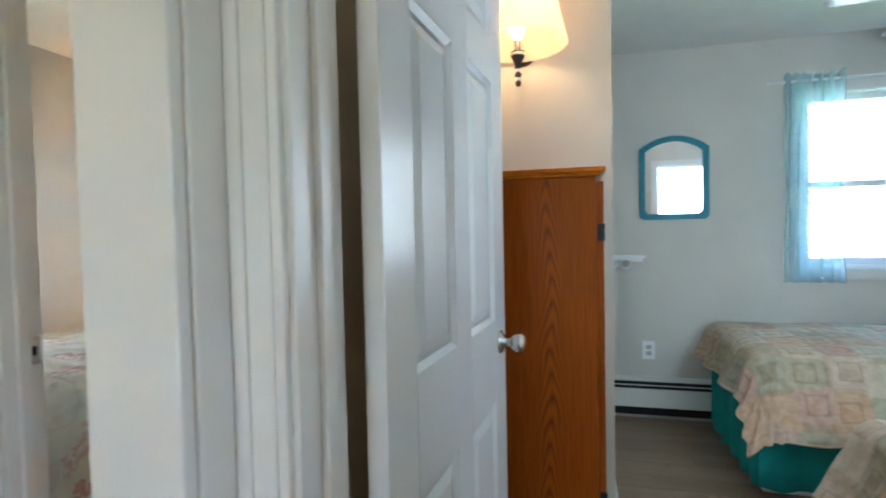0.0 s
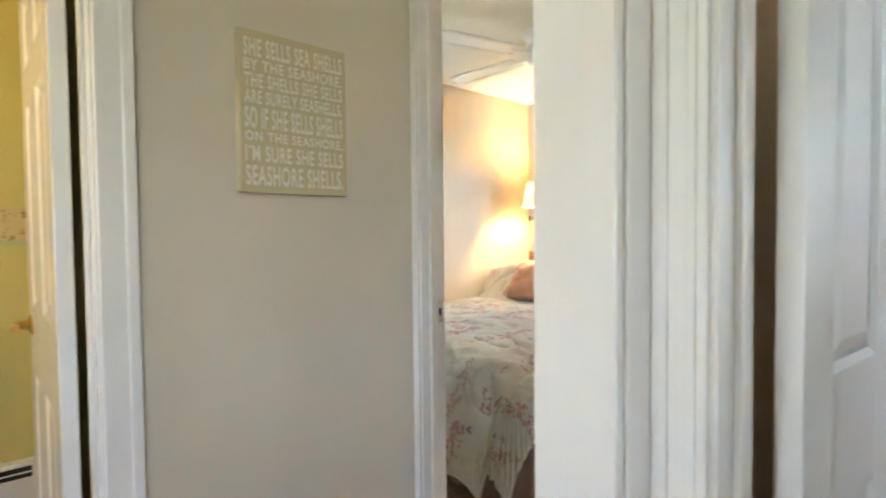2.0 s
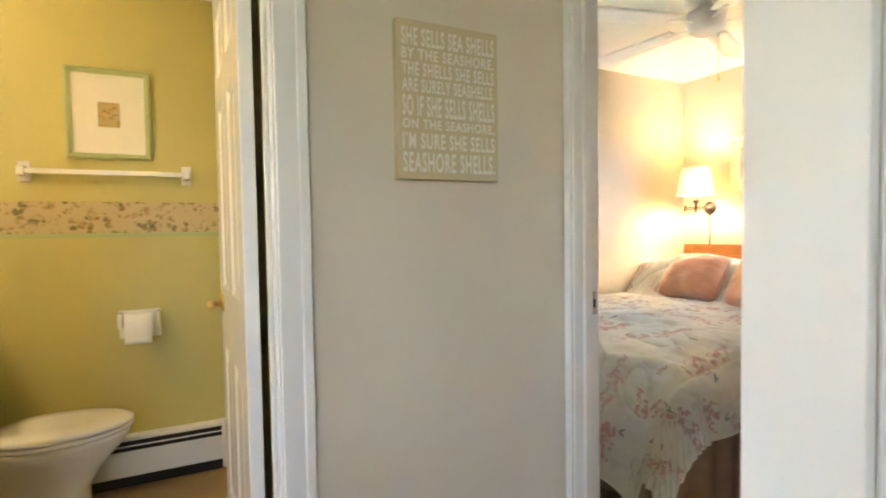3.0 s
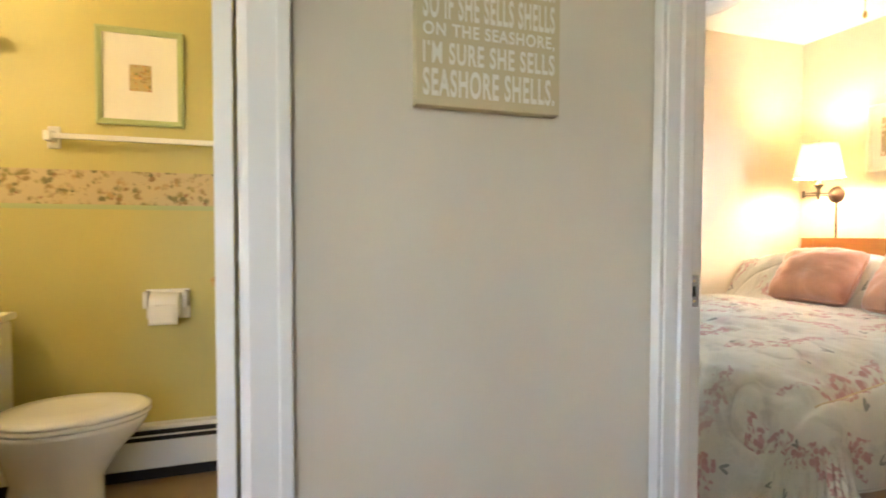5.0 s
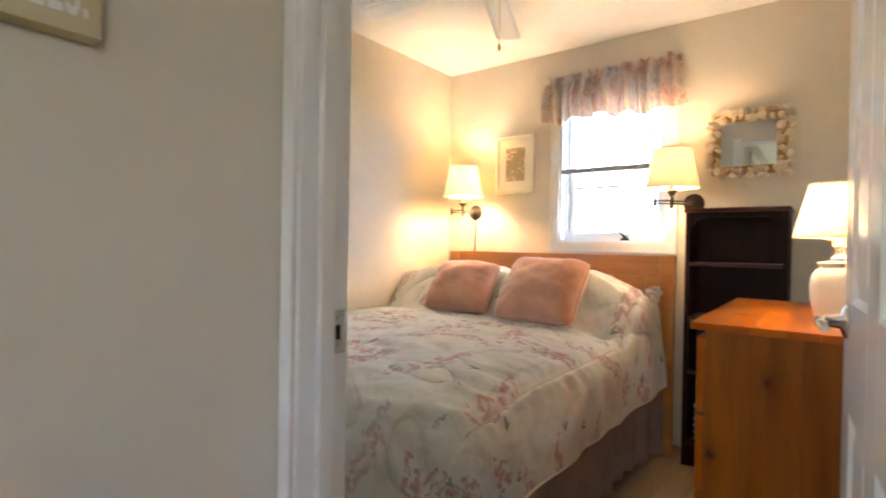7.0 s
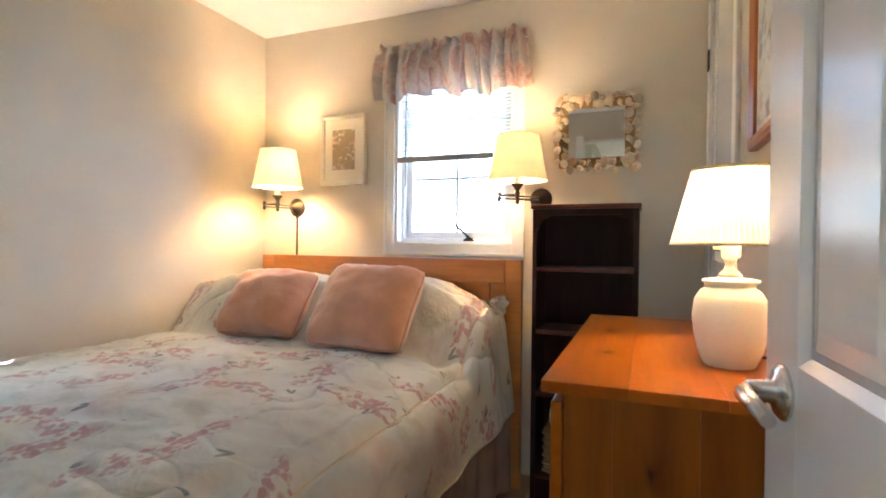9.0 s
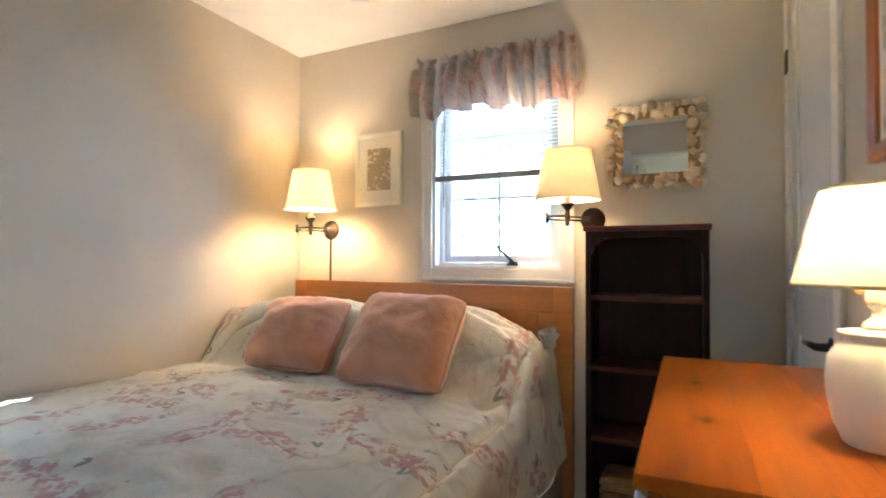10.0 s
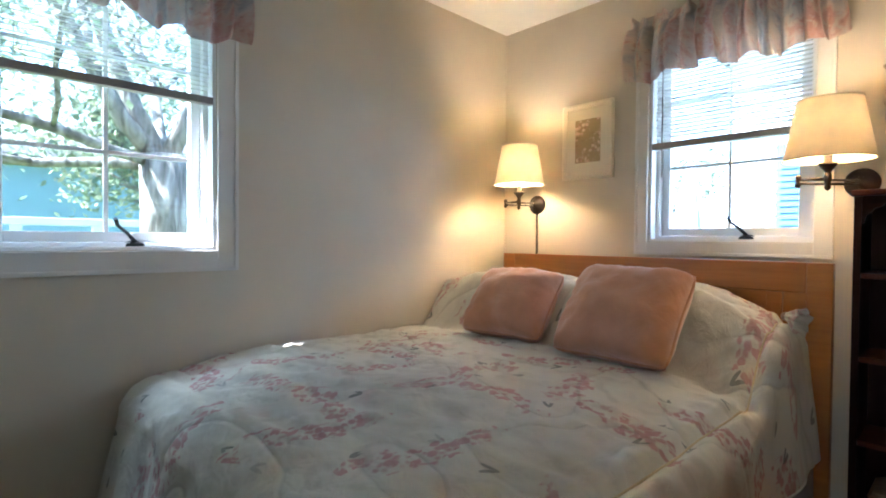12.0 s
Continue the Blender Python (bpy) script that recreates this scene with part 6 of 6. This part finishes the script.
def sided_house(label, x0, x1, y0, y1, z1, mat, face, shutters=()):
    """A house with lapped siding on one face ('x' or 'y') and a pitched roof."""
    ob = thing("house", label, "house", ((x0 + x1) / 2, (y0 + y1) / 2, ground_z))
    part("wall", local(ob, boxes((x0, x1, y0, y1, ground_z, z1))), mat, ob)
    bm = bmesh.new()
    z = ground_z + 0.2
    while z < z1:
        if face == "x":
            vs = [(x1 + 0.002, y0, z), (x1 + 0.022, y0, z), (x1 + 0.006, y0, z + 0.115), (x1 + 0.002, y0, z + 0.115)]
            ve = [(a, y1, c) for a, _, c in vs]
        else:
            vs = [(x0, y0 - 0.002, z), (x0, y0 - 0.022, z), (x0, y0 - 0.006, z + 0.115), (x0, y0 - 0.002, z + 0.115)]
            ve = [(x1, b, c) for _, b, c in vs]
        A, B = [bm.verts.new(p) for p in vs], [bm.verts.new(p) for p in ve]
        for k in range(4):
            bm.faces.new([A[k], A[(k + 1) % 4], B[(k + 1) % 4], B[k]])
        z += 0.115
    part("siding", local(ob, bm), mat, ob)
    bm = bmesh.new()
    o = 0.35
    if face == "x":
        xm = (x0 + x1) / 2
        pts = [(x0 - o, z1), (xm, z1 + 1.6), (x1 + o, z1), (x1 + o, z1 - 0.12), (x0 - o, z1 - 0.12)]
        rings = [[Vector((a, y, b)) for a, b in pts] for y in (y0 - o, y1 + o)]
    else:
        ym = (y0 + y1) / 2
        pts = [(y0 - o, z1), (ym, z1 + 1.6), (y1 + o, z1), (y1 + o, z1 - 0.12), (y0 - o, z1 - 0.12)]
        rings = [[Vector((x, a, b)) for a, b in pts] for x in (x0 - o, x1 + o)]
    bm.free()
    part("roof", local(ob, loft(rings)), ROOF, ob)
    for sx in shutters:
        w = part("window", local(ob, boxes((sx - 0.45, sx + 0.45, y0 - 0.06, y0 - 0.024, 0.75, 2.05), bevel=0.01)), VINYL, ob)
        part("pane", local(ob, boxes((sx - 0.38, sx + 0.38, y0 - 0.063, y0 - 0.0605, 0.82, 1.98))), GLASS, w)
        for s in (-1, 1):
            c = sx + s * 0.66
            sh = part("shutter", local(ob, boxes((c - 0.19, c + 0.19, y0 - 0.05, y0 - 0.024, 0.72, 2.08), *[(c - 0.15, c + 0.15, y0 - 0.062, y0 - 0.0505, 0.78 + i * 0.062, 0.82 + i * 0.062) for i in range(20)])), SHUTTER, ob, "blue louvred shutter")
    return ob


sided_house("blue clapboard house behind the tree", -25.0, -18.5, -9.0, 14.0, 3.3, SIDING, "x")
sided_house("white clapboard house with blue shutters", -2.7, 7.5, 7.2, 12.0, 3.4, SIDINGW, "y", (-1.40,))


def branch(bm, p, d, length, r, depth, rnd, tips):
    pts, rad = [Vector(p)], [r]
    n = 6
    d = Vector(d).normalized()
    for i in range(n):
        d = (d + Vector((rnd.uniform(-.22, .22), rnd.uniform(-.22, .22), rnd.uniform(-.12, .16)))).normalized()
        pts.append(pts[-1] + d * length / n)
        rad.append(r * (1 - 0.62 * (i + 1) / n))
    tube(pts, rad, 9 if depth > 1 else 6, bm)
    if depth <= 1:
        tips.extend(pts[2:])
    if depth > 0:
        for i in range(2, n + 1):
            for _ in range(1 if i < n else 2):
                dd = (d + Vector((rnd.uniform(-1, 1), rnd.uniform(-1, 1), rnd.uniform(-.35, .7)))).normalized()
                branch(bm, pts[i], dd, length * rnd.uniform(0.45, 0.7), rad[i] * 0.62, depth - 1, rnd, tips)


def leaves(tips, n, spread, size, rnd):
    vs, fs = [], []
    for _ in range(n):
        c = rnd.choice(tips) + Vector((rnd.gauss(0, spread), rnd.gauss(0, spread), rnd.gauss(0, spread * 0.8)))
        a = Vector((rnd.uniform(-1, 1), rnd.uniform(-1, 1), rnd.uniform(-1, 0.4))).normalized() * size * rnd.uniform(0.6, 1.3)
        b = a.cross(Vector((rnd.uniform(-1, 1), rnd.uniform(-1, 1), rnd.uniform(-1, 1)))).normalized() * a.length * 0.45
        k = len(vs)
        vs += [c - a, c + b, c + a, c - b]
        fs.append((k, k + 1, k + 2, k + 3))
    me = bpy.data.meshes.new("crown")
    me.from_pydata([tuple(v) for v in vs], [], fs)
    me.materials.append(LEAF)
    return me


def tree(label, x, y, r, fork, limbs, seed, nleaf, spread=0.28, size=0.055):
    rnd = random.Random(seed)
    ob = thing("tree", label, "tree", (x, y, ground_z))
    bm = bmesh.new()
    f = fork - ground_z
    tube([(0, 0, -0.05), (0.02, 0.02, 0.12), (0.0, 0.03, f * 0.4), (0.03, 0.0, f * 0.75), (0, 0, f)], [r * 1.5, r * 1.1, r, r * 0.95, r * 0.95], 18, bm)
    tips = []
    for d, ln, rr in limbs:
        branch(bm, (0, 0, f - 0.08), d, ln, r * rr, 2, rnd, tips)
    part("trunk", bm, BARK, ob)
    cr = new("crown", leaves(tips, nleaf, spread, size, rnd))
    cr.parent = ob
    return ob


tree("large rough-barked shade tree with spreading limbs", -5.3, 2.42, 0.175, 1.75, [((0.05, -0.75, 0.62), 2.6, 0.40), ((-0.1, -0.2, 1), 3.0, 0.46), ((0.1, 0.45, 1), 3.0, 0.42), ((-0.4, -1.0, 0.10), 2.6, 0.26), ((0.2, -0.9, 0.25), 2.4, 0.24), ((-0.7, 0.3, 0.8), 2.4, 0.3)], 5, 13000, 0.27, 0.048)
tree("leafy garden tree beyond the patio", -6.3, 11.5, 0.12, 1.0, [((0.3, -0.2, 1), 1.9, 0.7), ((-0.5, 0, 0.9), 2.0, 0.7), ((0.7, 0.1, 0.5), 1.8, 0.6), ((0, -0.6, 0.5), 1.6, 0.6)], 11, 3600, 0.30, 0.06)

tree("green tree in front of the blue house", -13.0, -0.5, 0.16, 1.6, [((0.2, 0.5, 1), 2.6, 0.6), ((-0.3, -0.6, 0.9), 2.6, 0.6), ((0.5, 0.9, 0.5), 2.4, 0.5), ((0.1, -0.9, 0.4), 2.4, 0.5)], 21, 7000, 0.36, 0.09)
tree("green tree beside the blue house", -15.0, 5.8, 0.16, 1.7, [((0.2, 0.5, 1), 2.8, 0.6), ((-0.3, -0.6, 0.9), 2.6, 0.6), ((0.5, 0.9, 0.5), 2.4, 0.5), ((0.1, -0.9, 0.4), 2.4, 0.5)], 33, 7000, 0.38, 0.10)
rail = thing("deck_railing", "white deck railing in front of the blue house", "railing", (-9.2, 1.3, ground_z))
part("top_rail", boxes((-0.05, 0.05, -2.2, 2.2, 1.80, 1.90), bevel=0.01), SIDINGW, rail)
part("bottom_rail", boxes((-0.03, 0.03, -2.2, 2.2, 1.05, 1.10)), SIDINGW, rail)
for i in range(6):
    y = -2.15 + i * 0.86
    part("post", boxes((-0.06, 0.06, y - 0.06, y + 0.06, 0, 1.799), bevel=0.008), SIDINGW, rail)
umb = thing("patio_umbrella", "folded pale lavender patio umbrella", "umbrella", (-2.75, 6.3, ground_z))
lathe_part("pole", [(0, 0), (0.22, 0), (0.22, 0.06), (0.03, 0.08), (0.022, 0.1), (0.022, 2.4), (0, 2.4)], SIDINGW, umb, seg=16)
bm = bmesh.new()
N = 48
rings = []
for z, r in ((0.95, 0.19), (1.2, 0.20), (1.6, 0.16), (2.0, 0.10), (2.35, 0.04), (2.4, 0.025)):
    rings.append([Vector((r * (1 + 0.22 * math.cos(8 * 2 * math.pi * k / N)) * math.cos(2 * math.pi * k / N), r * (1 + 0.22 * math.cos(8 * 2 * math.pi * k / N)) * math.sin(2 * math.pi * k / N), z)) for k in range(N)])
bm.free()
part("canopy", loft(rings), UMB, umb)
fence = thing("garden_fence", "low white rail fence behind the patio", "fence", (-3.9, 7.6, ground_z))
for z in (1.25, 1.5, 1.72):
    part("rail", boxes((-2.0, 1.7, -0.02, 0.02, z - 0.035, z + 0.035)), SIDINGW, fence)
for x in (-1.9, -0.7, 0.5, 1.6):
    part("post", boxes((x - 0.05, x + 0.05, -0.05, -0.021, 0, 1.85), bevel=0.008), SIDINGW, fence)

# ---- floor planks, last ----


def planks(parent, mat, x0, x1, y0, y1, along, width, length, z, seed, gap=0.0016):
    rnd = random.Random(seed)
    cache = {}
    a0, a1, b0, b1 = (x0, x1, y0, y1) if along == "x" else (y0, y1, x0, x1)
    b = b0
    while b < b1 - 0.01:
        wb = min(width, b1 - b)
        a = a0
        first = rnd.uniform(0.3, 1.0) * length
        while a < a1 - 0.005:
            ln = min(first if a == a0 else length, a1 - a)
            key = (round(ln, 2), round(wb, 3))
            if key not in cache:
                bm = boxes((gap, key[0] - gap, gap, key[1] - gap, -0.012, 0.0), bevel=0.0012) if along == "x" else boxes((gap, key[1] - gap, gap, key[0] - gap, -0.012, 0.0), bevel=0.0012)
                me = bpy.data.meshes.new("plank")
                bm.to_mesh(me)
                bm.free()
                me.materials.append(mat)
                cache[key] = me
            piece("plank", cache[key], parent, pose(a, b, z) if along == "x" else pose(b, a, z))
            a += ln
        b += wb


floor2 = tagged(new("floor_bedroom_two"), "grey-brown wood laminate plank floor", kind="structure")
floor1 = tagged(new("floor_bedroom_one"), "tan wood laminate plank floor", kind="structure")
planks(floor1, FLOOR1, WX, RX, SY1, NY, "y", 0.125, 0.9, 0.0, 4)
planks(floor2, FLOOR2, -0.22, 3.4, 0.862, N2, "x", 0.14, 1.2, 0.0, 6)
